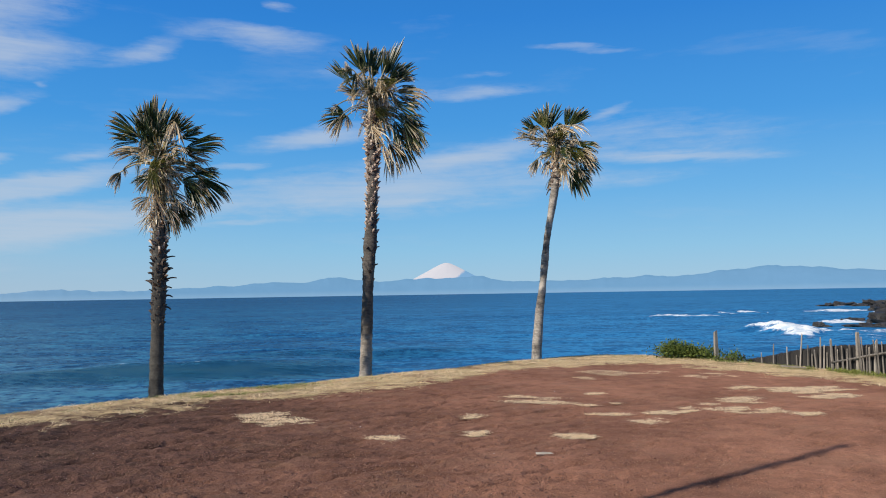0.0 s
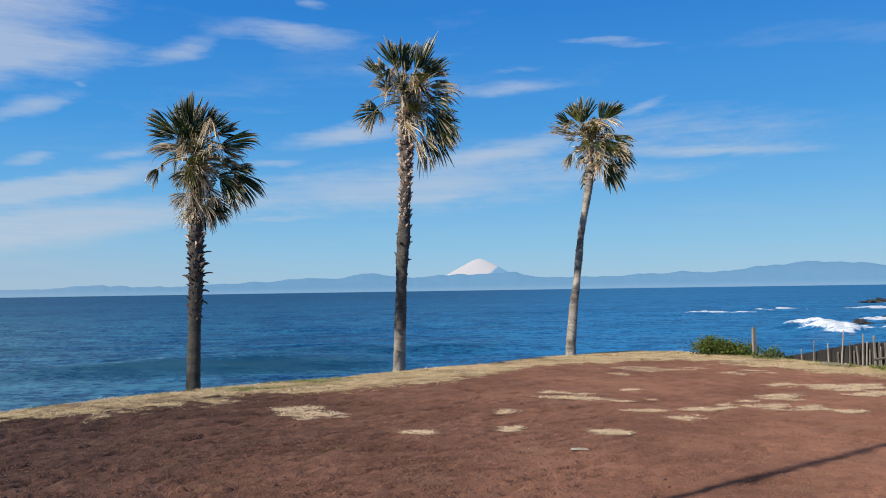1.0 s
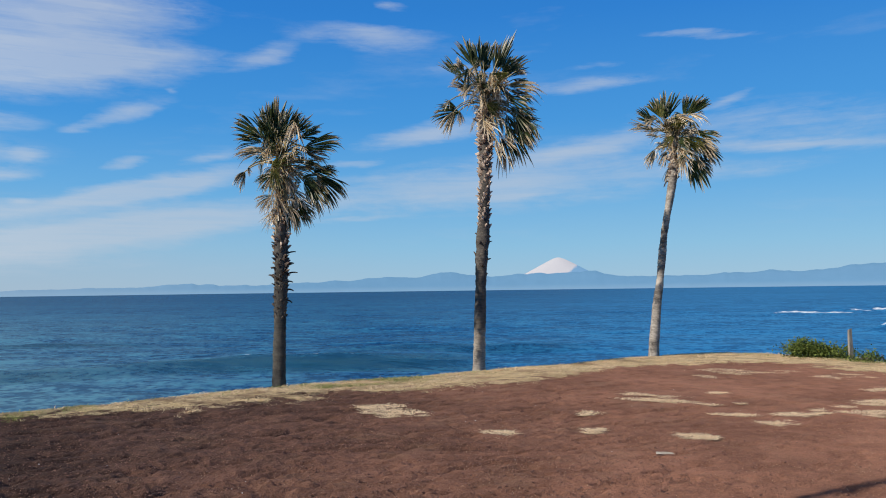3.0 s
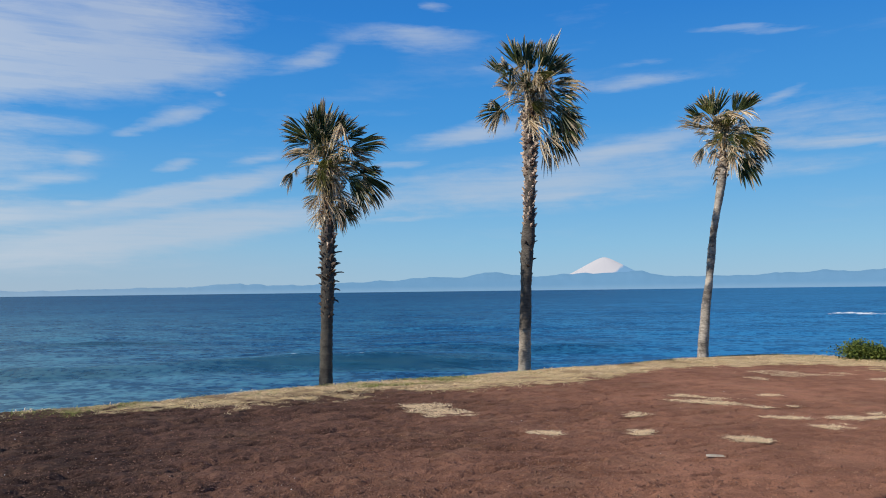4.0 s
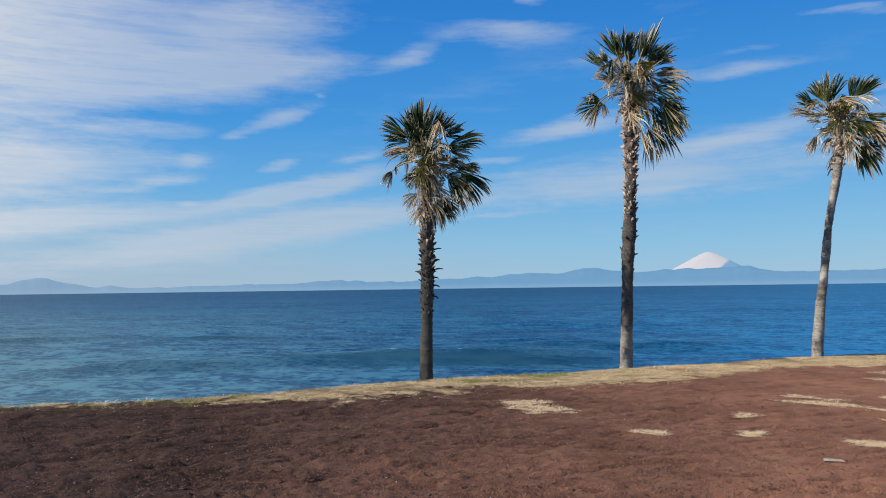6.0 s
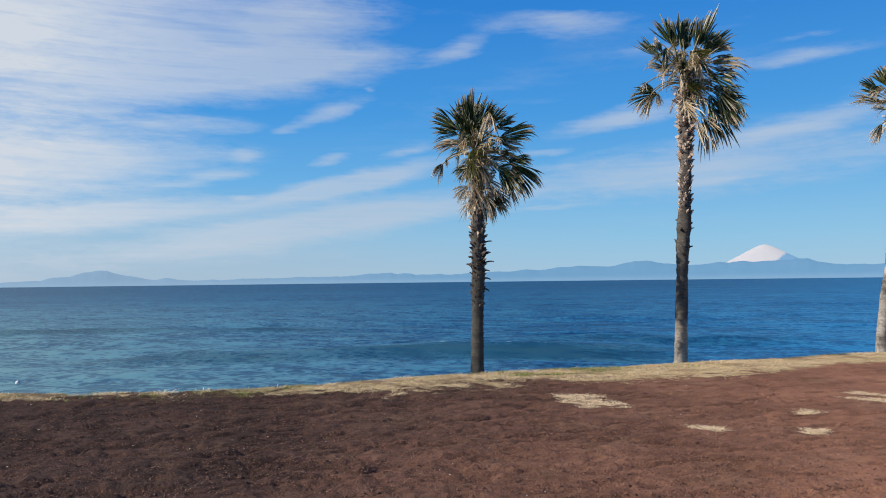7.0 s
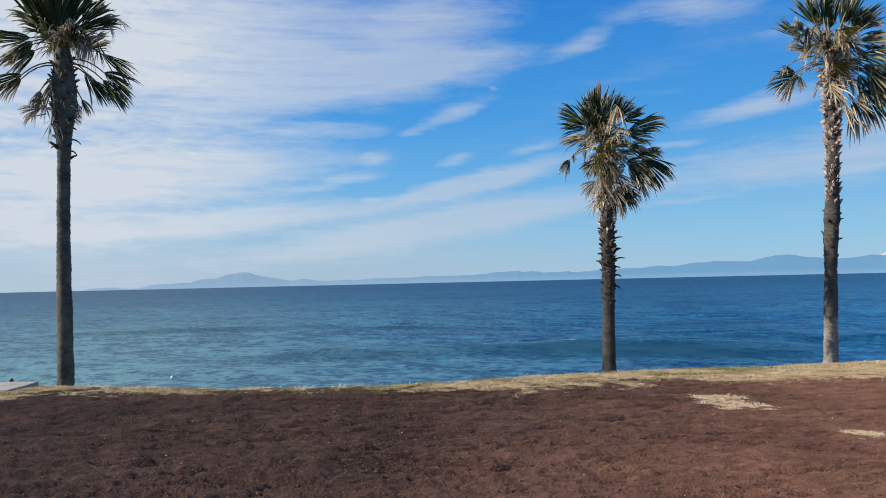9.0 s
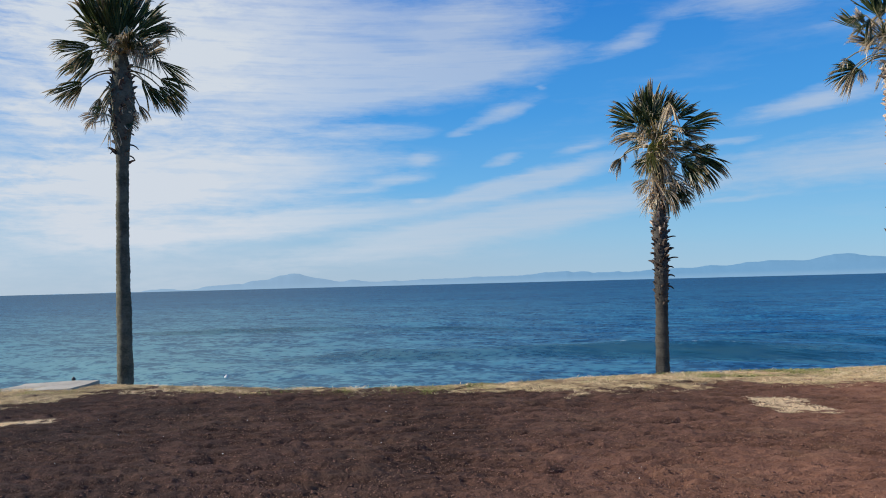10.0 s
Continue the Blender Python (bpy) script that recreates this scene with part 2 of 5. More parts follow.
def tall_bark():
    """Dark weathered bark over a bleached foot."""
    mat, net, shader = material("two_toned_palm_bark")
    at = place(net)
    broad, fine = net.noise(net.mapped(at, scale=(1.5, 1.5, 1.6)), 1.1, 4.0, 0.6), net.noise(net.mapped(at, scale=(1, 1, 3)), 9.0, 5.0, 0.7)
    tone = net.span(net.math("ADD", net.math("MULTIPLY", broad, 0.5), net.math("MULTIPLY", fine, 0.5)), 0.34, 0.66)
    height = net.math("ADD", net.split(at)[2], net.math("MULTIPLY", net.math("SUBTRACT", broad, 0.5), 1.6))
    shade = net.mix(net.span(height, 0.80, 1.05), net.mix(tone, (0.13, 0.11, 0.09), (0.42, 0.37, 0.31)), net.mix(tone, (0.024, 0.021, 0.019), (0.135, 0.118, 0.100)))
    net.put(shader.inputs["Base Color"], shade)
    net.put(shader.inputs["Roughness"], 0.9)
    bump(net, shader, net.math("ADD", fine, broad), 0.7, 0.02)
    return mat


BARK_TALL = tall_bark()
WOOD = plain("weathered_wood", (0.09, 0.08, 0.07), (0.28, 0.25, 0.215), 5.0, 0.9, 0.5, 0.008, (3, 3, 0.5), 0.3)
PALE_WOOD = plain("bleached_wood", (0.20, 0.175, 0.145), (0.46, 0.41, 0.35), 6.0, 0.9, 0.5, 0.008, (3, 3, 0.5), 0.25)
BOARD = plain("dark_boards", (0.014, 0.013, 0.013), (0.042, 0.038, 0.035), 4.0, 0.9, 0.4, 0.008, (3, 3, 0.5), 0.15)
ROCK = plain("wet_rock", (0.018, 0.018, 0.019), (0.075, 0.068, 0.060), 0.25, 0.55, 1.0, 0.8)
CONCRETE = plain("pale_concrete", (0.33, 0.31, 0.27), (0.52, 0.49, 0.43), 1.5, 0.85, 0.3, 0.006)
PEBBLE = plain("pale_pebble", (0.45, 0.43, 0.40), (0.75, 0.73, 0.70), 30.0, 0.7, 0.3, 0.003)
STEEL = plain("painted_steel", (0.30, 0.30, 0.29), (0.42, 0.42, 0.41), 3.0, 0.5, 0.1, 0.003)
FLOAT = plain("float_plastic", (0.6, 0.6, 0.6), (0.8, 0.8, 0.8), 5.0, 0.4, 0.1, 0.003)
FLOAT_DARK = plain("dark_float_plastic", (0.02, 0.02, 0.022), (0.05, 0.05, 0.055), 5.0, 0.4, 0.1, 0.003)


def blades(name, dark, light, green, rotten=None):
    mat, net, shader = material(name)
    own = net.add("ShaderNodeNewGeometry").outputs["Random Per Island"]
    shade = net.mix(own, dark, light)
    patch = net.span(net.noise(place(net), 0.55, 3.0, 0.6), 0.60, 0.74)
    shade = net.mix(net.math("MULTIPLY", patch, net.span(net.math("FRACT", net.math("MULTIPLY", own, 7.3)), 0.3, 0.7)), shade, green)
    if rotten:
        old = net.noise(net.mapped(place(net), scale=(0.7, 1.3, 1)), 1.5, 5.0, 0.7)
        shade = net.mix(net.span(old, 0.48, 0.62, 0, 0.65), shade, rotten)
    net.put(shader.inputs["Base Color"], shade)
    net.put(shader.inputs["Roughness"], 0.75)
    net.put(shader.inputs["Specular IOR Level"], 0.2)
    return mat


STRAW = blades("straw", (0.56, 0.41, 0.20), (0.95, 0.79, 0.48), (0.30, 0.31, 0.08), (0.27, 0.165, 0.09))
STUBBLE = blades("dead_root_fibres", (0.11, 0.062, 0.043), (0.42, 0.27, 0.18), (0.2, 0.13, 0.08))
LIVE_GRASS = blades("live_grass", (0.11, 0.15, 0.03), (0.34, 0.36, 0.10), (0.5, 0.42, 0.2))
PALE_STRAW = blades("bleached_straw", (0.78, 0.57, 0.34), (0.98, 0.81, 0.54), (0.78, 0.59, 0.34))
SHRUB = blades("shrub_leaf", (0.045, 0.075, 0.014), (0.14, 0.17, 0.035), (0.16, 0.15, 0.04))

# red volcanic earth, with straw thatch where the lawn still grows
SOIL, net, shader = material("red_earth")
at = place(net)
wide, mid, fine = net.noise(at, 0.35, 4.0, 0.6), net.noise(at, 3.0, 5.0, 0.65), net.noise(at, 38.0, 4.0, 0.7)
grit = net.add("ShaderNodeTexVoronoi")
net.put(grit.inputs["Vector"], at)
grit.inputs["Scale"].default_value = 55.0
tone = net.span(net.math("ADD", net.math("MULTIPLY", wide, 0.40), net.math("ADD", net.math("MULTIPLY", mid, 0.35), net.math("MULTIPLY", fine, 0.28))), 0.38, 0.66)
worn = attribute(net, "worn").outputs["Fac"]
# browner to the left, with the clods' shaded sides darkened into the colour
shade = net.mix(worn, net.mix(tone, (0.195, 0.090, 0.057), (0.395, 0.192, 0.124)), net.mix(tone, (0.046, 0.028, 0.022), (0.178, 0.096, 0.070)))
shade = net.mix(net.span(net.noise(at, 0.9, 5.0, 0.7), 0.50, 0.68, 0, 0.32), shade, (0.27, 0.165, 0.11))
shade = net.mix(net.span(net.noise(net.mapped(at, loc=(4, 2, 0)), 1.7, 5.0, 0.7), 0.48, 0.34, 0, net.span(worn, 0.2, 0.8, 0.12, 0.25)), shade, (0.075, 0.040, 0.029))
shade = net.mix(net.span(grit.outputs["Color"], 0.85, 0.97, 0, 0.3), shade, (0.36, 0.20, 0.14))
shade = net.mix(net.span(grit.outputs["Color"], 0.20, 0.05, 0, 0.3), shade, (0.045, 0.028, 0.025))
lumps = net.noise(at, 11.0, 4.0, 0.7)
# shade in the hollows between lumps painted dark, most on the left
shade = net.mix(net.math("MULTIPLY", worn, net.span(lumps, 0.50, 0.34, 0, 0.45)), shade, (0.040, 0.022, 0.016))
thatch = attribute(net, "thatch").outputs["Fac"]
straw = net.mix(net.span(net.noise(net.mapped(at, scale=(1, 1, 1)), 22.0, 5.0, 0.7), 0.35, 0.65), (0.38, 0.26, 0.14), (0.80, 0.62, 0.38))
straw = net.mix(net.span(net.noise(at, 0.5, 3.0), 0.60, 0.74, 0, 0.5), straw, (0.15, 0.17, 0.05))
straw = net.mix(net.span(net.noise(net.mapped(at, scale=(0.7, 1.3, 1)), 1.5, 5.0, 0.7), 0.50, 0.66, 0, 0.55), straw, (0.19, 0.11, 0.06))
shade = net.mix(net.span(net.math("ADD", thatch, net.math("MULTIPLY", net.math("SUBTRACT", mid, 0.5), 1.3)), 0.5, 1.0, 0, 0.85), shade, straw)
net.put(shader.inputs["Base Color"], shade)
net.put(shader.inputs["Roughness"], 0.95)
net.put(shader.inputs["Diffuse Roughness"], 1.0)
net.put(shader.inputs["Specular IOR Level"], 0.15)
bump(net, shader, net.math("ADD", net.math("MULTIPLY", mid, 1.0), net.math("ADD", net.math("ADD", fine, net.math("MULTIPLY", lumps, 1.3)), net.math("MULTIPLY", grit.outputs["Distance"], 0.2))), 0.9, 0.03)
CLOD = plain("red_clod", (0.10, 0.052, 0.038), (0.26, 0.13, 0.09), 14.0, 0.95, 0.5, 0.006, spread=0.4)

# sea water: deep blue body, wind ripples, white water where the swell breaks
WATER, net, shader = material("sea_water")
at = place(net)


def waves(size, stretch, turn, detail, shift):
    return net.noise(net.mapped(at, loc=(shift, -shift, 0), rot=(0, 0, radians(turn)), scale=(stretch, 1.0, 1)), 1.0 / size, detail, 0.6)


sizes = [waves(0.8, 0.95, 10, 3.0, 3), waves(2.2, 0.62, -7, 3.0, 11), waves(5.5, 0.42, 5, 3.0, 27), waves(20.0, 0.25, -4, 3.0, 51), waves(110.0, 0.25, 3, 3.0, 70)]
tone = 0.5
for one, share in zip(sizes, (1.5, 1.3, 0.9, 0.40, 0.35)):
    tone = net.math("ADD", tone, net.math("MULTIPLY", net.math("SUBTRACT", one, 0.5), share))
foam = attribute(net, "foam").outputs["Fac"]
white = net.span(net.math("ADD", foam, net.math("MULTIPLY", net.math("SUBTRACT", net.noise(net.mapped(at, scale=(0.6, 1, 1)), 0.55, 6.0, 0.75), 0.5), 1.7)), 0.45, 0.72)
# ripple highlights and shaded troughs are put into the body colour
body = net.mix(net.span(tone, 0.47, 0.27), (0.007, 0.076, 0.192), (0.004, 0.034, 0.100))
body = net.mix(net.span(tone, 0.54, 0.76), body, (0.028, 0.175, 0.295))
# cloud reflection painted into the body colour, with the greener inshore water
body = net.mix(net.math("MULTIPLY", attribute(net, "sheen_shallow").outputs["Fac"], net.span(tone, 0.32, 0.62, 0.30, 1.0)), body, (0.150, 0.320, 0.345))
# blue sky reflection painted into the colour towards the right
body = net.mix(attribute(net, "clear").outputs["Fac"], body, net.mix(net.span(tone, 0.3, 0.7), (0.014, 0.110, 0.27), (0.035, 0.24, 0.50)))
# far water darkened in colour, for the deeper sky that its waves mirror
body = net.mix(attribute(net, "offshore_dimming").outputs["Fac"], body, (0.003, 0.040, 0.120))
# near faces of the swells are coloured a darker teal
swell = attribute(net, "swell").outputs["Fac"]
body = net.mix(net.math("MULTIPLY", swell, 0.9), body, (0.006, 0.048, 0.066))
shade = net.mix(white, body, net.mix(net.span(net.noise(net.mapped(at, scale=(0.7, 1, 1)), 0.9, 5.0, 0.7), 0.36, 0.58), (0.50, 0.62, 0.70), (0.86, 0.89, 0.90)))
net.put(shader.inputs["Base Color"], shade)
net.put(shader.inputs["Roughness"], 0.9)
net.put(shader.inputs["Specular IOR Level"], 0.0)
gloss = net.add("ShaderNodeBsdfGlossy")
net.put(gloss.inputs["Color"], (0.84, 0.97, 0.95, 1))
net.put(gloss.inputs["Roughness"], 0.25)
node = net.add("ShaderNodeBump")
node.inputs["Strength"].default_value, node.inputs["Distance"].default_value = 1.0, 1.0
net.put(node.inputs["Height"], net.math("ADD", net.math("MULTIPLY", sizes[0], 0.13), net.math("ADD", net.math("MULTIPLY", sizes[1], 0.32), net.math("MULTIPLY", sizes[2], 0.8))))
slopes = None
for size, stretch, tilt in ((1.1, 0.5, 0.55), (4.0, 0.5, 0.40), (17.0, 0.45, 0.22)):
    grain = net.add("ShaderNodeTexNoise")
    net.put(grain.inputs["Vector"], net.mapped(at, scale=(stretch, 1.0, 1)))
    grain.inputs["Scale"].default_value, grain.inputs["Detail"].default_value = 1.0 / size, 2.0
    one = net.vec("MULTIPLY", net.vec("SUBTRACT", grain.outputs["Color"], (0.5, 0.5, 0.5)), (tilt * 0.6, tilt, 0.0))
    slopes = one if slopes is None else net.vec("ADD", slopes, one)
net.put(gloss.inputs["Normal"], net.vec("NORMALIZE", net.vec("ADD", node.outputs[0], slopes)))
both = net.add("ShaderNodeMixShader")
net.put(both.inputs[0], net.span(white, 0, 1, 0.20, 0.0))
net.tree.links.new(shader.outputs[0], both.inputs[1])
net.tree.links.new(gloss.outputs[0], both.inputs[2])
net.tree.links.new(both.outputs[0], next(n for n in net.tree.nodes if n.bl_idname == "ShaderNodeOutputMaterial").inputs[0])


def far(name, colour, haze, glow, snow=None):
    """Far land, a plain backdrop: haze of the air between painted in as emission."""
    mat, net, shader = material(name)
    at = place(net)
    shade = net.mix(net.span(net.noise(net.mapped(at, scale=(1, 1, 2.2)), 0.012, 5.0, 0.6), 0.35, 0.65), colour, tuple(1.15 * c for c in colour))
    # the painted haze is paler to the west and towards the foot
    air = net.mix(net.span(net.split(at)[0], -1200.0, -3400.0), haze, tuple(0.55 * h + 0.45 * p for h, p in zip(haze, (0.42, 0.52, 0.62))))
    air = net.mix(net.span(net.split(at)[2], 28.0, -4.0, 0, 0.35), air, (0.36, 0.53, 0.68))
    if snow:
        height = net.split(at)[2]
        line = net.math("ADD", height, net.math("MULTIPLY", net.math("SUBTRACT", net.noise(net.mapped(at, scale=(1, 1, 0.25)), 0.06, 5.0, 0.65), 0.5), 34.0))
        line = net.math("SUBTRACT", line, net.math("MULTIPLY", net.math("MAXIMUM", net.math("SUBTRACT", net.split(at)[0], 45.0), 0.0), 0.9))
        lying = net.span(line, snow[0], snow[1])
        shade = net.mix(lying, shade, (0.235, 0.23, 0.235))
        # the snow's brightness is partly emission as well
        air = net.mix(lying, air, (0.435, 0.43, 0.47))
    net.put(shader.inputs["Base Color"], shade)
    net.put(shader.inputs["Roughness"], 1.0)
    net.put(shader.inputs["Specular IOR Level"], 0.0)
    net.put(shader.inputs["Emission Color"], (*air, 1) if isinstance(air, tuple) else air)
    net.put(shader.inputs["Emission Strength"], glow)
    bump(net, shader, net.noise(at, 0.012, 3.0), 0.2, 20.0)
    return mat


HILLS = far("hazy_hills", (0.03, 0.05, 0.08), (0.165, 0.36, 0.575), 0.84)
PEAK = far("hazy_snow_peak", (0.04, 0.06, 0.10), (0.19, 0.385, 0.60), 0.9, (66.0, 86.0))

# ---- meshes ----


def link(name, verts, faces, mat, parent=None, label="", smooth=False, data=None):
    """One mesh object, of its own or as a part of parent."""
    if data is None:
        data = bpy.data.meshes.new(name)
        data.from_pydata(verts, [], faces)
        data.materials.append(mat)
        if smooth:
            data.shade_smooth()
    ob = new(name, data)
    if parent is not None:
        ob.parent = parent
    return tagged(ob, label) if label else ob


def float_layer(ob, name, values):
    layer = ob.data.attributes.new(name, "FLOAT", "POINT")
    layer.data.foreach_set("value", np.asarray(values, dtype=np.float32))


def lattice(ix, iy, seed):
    h = (ix.astype(np.int64) * 374761393 + iy.astype(np.int64) * 668265263 + seed * 974634777) & 0x7FFFFFFF
    h = ((h ^ (h >> 13)) * 1274126177) & 0x7FFFFFFF
    return ((h ^ (h >> 16)) & 0xFFFF) / 65535.0


def rough(x, y, size, seed=0, octaves=4, keep=0.55):
    """Smooth noise from -0.5 to 0.5 on the plan, of about that size in metres."""
    x, y = np.asarray(x, float) / size, np.asarray(y, float) / size
    total, weight, full = 0.0, 1.0, 0.0
    for n in range(octaves):
        ix, iy = np.floor(x), np.floor(y)
        fx, fy = x - ix, y - iy
        fx, fy = fx * fx * (3 - 2 * fx), fy * fy * (3 - 2 * fy)
        a, b = lattice(ix, iy, seed + n), lattice(ix + 1, iy, seed + n)
        c, d = lattice(ix, iy + 1, seed + n), lattice(ix + 1, iy + 1, seed + n)
        total = total + weight * ((a + (b - a) * fx) * (1 - fy) + (c + (d - c) * fx) * fy - 0.5)
        full, weight, x, y = full + weight, weight * keep, x * 2.03 + 17, y * 2.03 + 9
    return total / full


def polar_sheet(columns, rings_of):
    """Verts and faces of a closed round sheet: rings_of(column angles) gives radii, ring by column."""
    radii = rings_of(columns)
    n, m = radii.shape
    x, y = radii * np.sin(columns), radii * np.cos(columns)
    i, j = np.meshgrid(np.arange(n - 1), np.arange(m), indexing="ij")
    a, b = i * m + j, i * m + (j + 1) % m
    faces = np.stack([a, b, b + m, a + m], -1).reshape(-1, 4)
    return x, y, faces


def grid_object(name, x, y, z, faces, mat):
    data = bpy.data.meshes.new(name)
    data.vertices.add(x.size)
    data.vertices.foreach_set("co", np.stack([x, y, z], -1).astype(np.float32).ravel())
    data.loops.add(faces.size)
    data.loops.foreach_set("vertex_index", faces[:, ::-1].astype(np.int32).ravel())
    data.polygons.add(len(faces))
    data.polygons.foreach_set("loop_start", np.arange(0, faces.size, 4, dtype=np.int32))
    data.polygons.foreach_set("use_smooth", np.ones(len(faces), bool))
    data.update(calc_edges=True)
    data.validate()
    data.materials.append(mat)
    return new(name, data)


def angles(low, high, fine, coarse):
    """Column angles round the whole circle, fine between low and high degrees."""
    inner = np.arange(low, high, fine)
    outer = np.linspace(high, low + 360, int((360 - high + low) / coarse), endpoint=False)
    return np.radians(np.r_[inner, outer])


# the plateau's rim: distance from the standing point by direction
RIM_AZ = (-180, -135, -112, -95, -80, -70, -65, -60, -55, -50, -42, -37, -31, -25, -20, -14, -10, -6, -0.4, 2.4, 6.3, 8.5, 11.4, 13.7, 16.4, 18.7, 21, 24.4, 27, 29.2, 36, 50, 75, 110, 180)
RIM_R = (420, 420, 140, 40, 22, 19.4, 18.7, 18.4, 16.9, 15.7, 14.7, 14.6, 15.1, 15.9, 16.6, 17.35, 17.8, 18.6, 19.7, 21.0, 23.3, 24.6, 25.9, 25.8, 25.2, 24.4, 23.2, 21.9, 20.9, 20.3, 18.6, 22, 60, 420, 420)
SEA = -6.3


def rim(az):
    return np.exp(np.interp((np.degrees(az) + 180) % 360 - 180, RIM_AZ, np.log(RIM_R)))


def ground_z(x, y):
    """The height of the ground: it falls gently away from the standing point, and steeply past the rim."""
    x, y = np.asarray(x, float), np.asarray(y, float)
    r = np.hypot(x, y)
    past = np.maximum(0, r - rim(np.arctan2(x, y)))
    steep = np.interp(np.degrees(np.arctan2(x, y)), (10, 15, 34, 45), (2.2, 0.42, 0.42, 0.8))
    z = -0.015 * np.minimum(r, 45) - steep * np.minimum(past, 60) ** 1.15 * np.minimum(1, 3 * past + 0.35)
    z = z + 0.085 * np.clip(1.3 - np.abs(np.degrees(np.arctan2(x, y)) - 0.5) / 9, 0, 1) * np.clip((r - 12) / 6, 0, 1)
    return np.maximum(z, -14) + 0.05 * rough(x, y, 2.6, 3, 3) * np.minimum(1, r / 5)


def thatch_at(x, y):
    """How much dry lawn covers the ground: a ragged belt along the rim."""
    a, r = np.arctan2(x, y), np.hypot(x, y)
    deg = np.degrees(a)
    wide = np.interp(deg, (-75, -66, -58, -50, -40, -33, -28, -22, -17, -8, 0, 6, 12, 20, 30), (4.2, 3.2, 1.4, 0.5, 0.5, 1.0, 1.6, 2.2, 2.2, 3.0, 3.0, 3.2, 4.0, 3.2, 2.4))
    inside = rim(a) - r
    return np.clip(0.5 + (wide - inside) / 0.9 + 3.0 * rough(x * 1.0, y, 1.1, 21, 5, 0.65) + 2.0 * rough(x, y, 0.28, 23, 3, 0.7), 0, 1) * (r < 60)


fine_az = angles(-72, 37, 0.14, 4.0)
fractions = np.r_[0.00002, 0.08, 0.16, np.linspace(0.22, 1.0, 400)]
beyond = np.array([0.08, 0.2, 0.4, 0.7, 1.1, 1.6, 2.3, 3.2, 4.5, 6.5, 9, 13, 18, 30])
x, y, faces = polar_sheet(fine_az, lambda a: np.r_[fractions[:, None] * rim(a), rim(a) + beyond[:, None]])
near = np.clip((40 - np.hypot(x, y)) / 10, 0, 1) * np.clip((np.hypot(x, y) - 5.4) / 0.8, 0, 1) * (np.degrees(np.arctan2(x, y)) > -71.5) * (np.degrees(np.arctan2(x, y)) < 36.5)
worn = np.clip((2.4 - x + 3 * rough(x, y, 2.5, 91, 2)) / 8, 0.25, 1)   # trodden smooth on the seaward right, browner on the left
relief = np.clip((5.0 - x + 3 * rough(x, y, 2.5, 91, 2)) / 9, 0.30, 1)
along, over = 0.80 * x + 0.60 * y, 0.80 * y - 0.60 * x
furrows = np.minimum(0.0, rough(along, 4.2 * over, 0.50, 13, 3, 0.6) + 0.03)
dents = np.minimum(0.0, rough(0.7 * x, y, 0.20, 15, 3, 0.6) + 0.06)
z = ground_z(x, y) + near * relief * (0.050 * rough(x, y, 0.30, 5, 3) + 0.060 * rough(0.8 * x, y, 0.11, 11, 3) + 0.34 * furrows + 0.09 * dents)
ground = grid_object("ground", x, y, z, faces, SOIL)
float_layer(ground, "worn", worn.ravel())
float_layer(ground, "thatch", thatch_at(x, y).ravel())
tagged(ground, "bare reddish-brown volcanic earth with straw-coloured dry lawn along its rim", "ground", kind="structure")

# ---- the sea ----
sea_az = angles(-71, 37, 0.14, 5.0)
drop = np.r_[np.linspace(18, 9.5, 14), np.arange(9.4, 0.096, -0.026)]
sea_r = np.r_[8.0 / np.tan(np.radians(drop)), 4900.0]
x, y, faces = polar_sheet(sea_az, lambda a: np.repeat(sea_r[:, None], len(a), 1))
gap = np.gradient(sea_r)[:, None] + 0 * x
z = np.full(x.shape, SEA)
for length, high, turn, seed in ((26, 0.45, 8, 31), (13, 0.36, -6, 32), (6.5, 0.26, 16, 33), (3.2, 0.16, -14, 34), (1.7, 0.09, 25, 35)):
    c, s = math.cos(radians(turn)), math.sin(radians(turn))
    u, v = (x * c + y * s) / 2.8, -x * s + y * c
    z += high * rough(u, v, length, seed, 2) * 2.0 * np.clip(length / gap / 2.2 - 0.25, 0, 1)
foam = np.zeros(x.shape)
swell = np.zeros(x.shape)


def ridge(x0, y0, x1, y1, high, wide, white, ragged=0.5, teal=0.0):
    """A swell on the sea from one place to another, with white water on its crest."""
    global z, foam, swell
    long = math.hypot(x1 - x0, y1 - y0)
    tx, ty = (x1 - x0) / long, (y1 - y0) / long
    u = ((x - x0) * tx + (y - y0) * ty) / long
    v = -(x - x0) * ty + (y - y0) * tx + 5.0 * wide * ragged * rough(u * long, 0 * u, long / 3, 41, 3)
    ends = np.clip(4 * u * (1 - u), 0, 1) ** 0.6 * (u > 0) * (u < 1)
    z = z + high * ends * np.exp(-(v / wide) ** 2)
    swell = np.maximum(swell, teal * ends * np.clip(1 - (v / wide + 0.6) ** 2, 0, 1) ** 0.5)
    foam = np.maximum(foam, white * ends * np.exp(-((v + 0.2 * wide) / (0.5 * wide)) ** 2))


def churn(cx, cy, rx, ry, white, turn=0.0):
    """Broken white water on the sea round a place."""
    global foam
    c, s = math.cos(radians(turn)), math.sin(radians(turn))
    u, v = ((x - cx) * c + (y - cy) * s) / rx, (-(x - cx) * s + (y - cy) * c) / ry
    foam = np.maximum(foam, white * np.clip(1.3 - np.hypot(u, v) + 1.6 * rough(x, y, min(rx, ry) * 0.8, 51, 4), 0, 1))


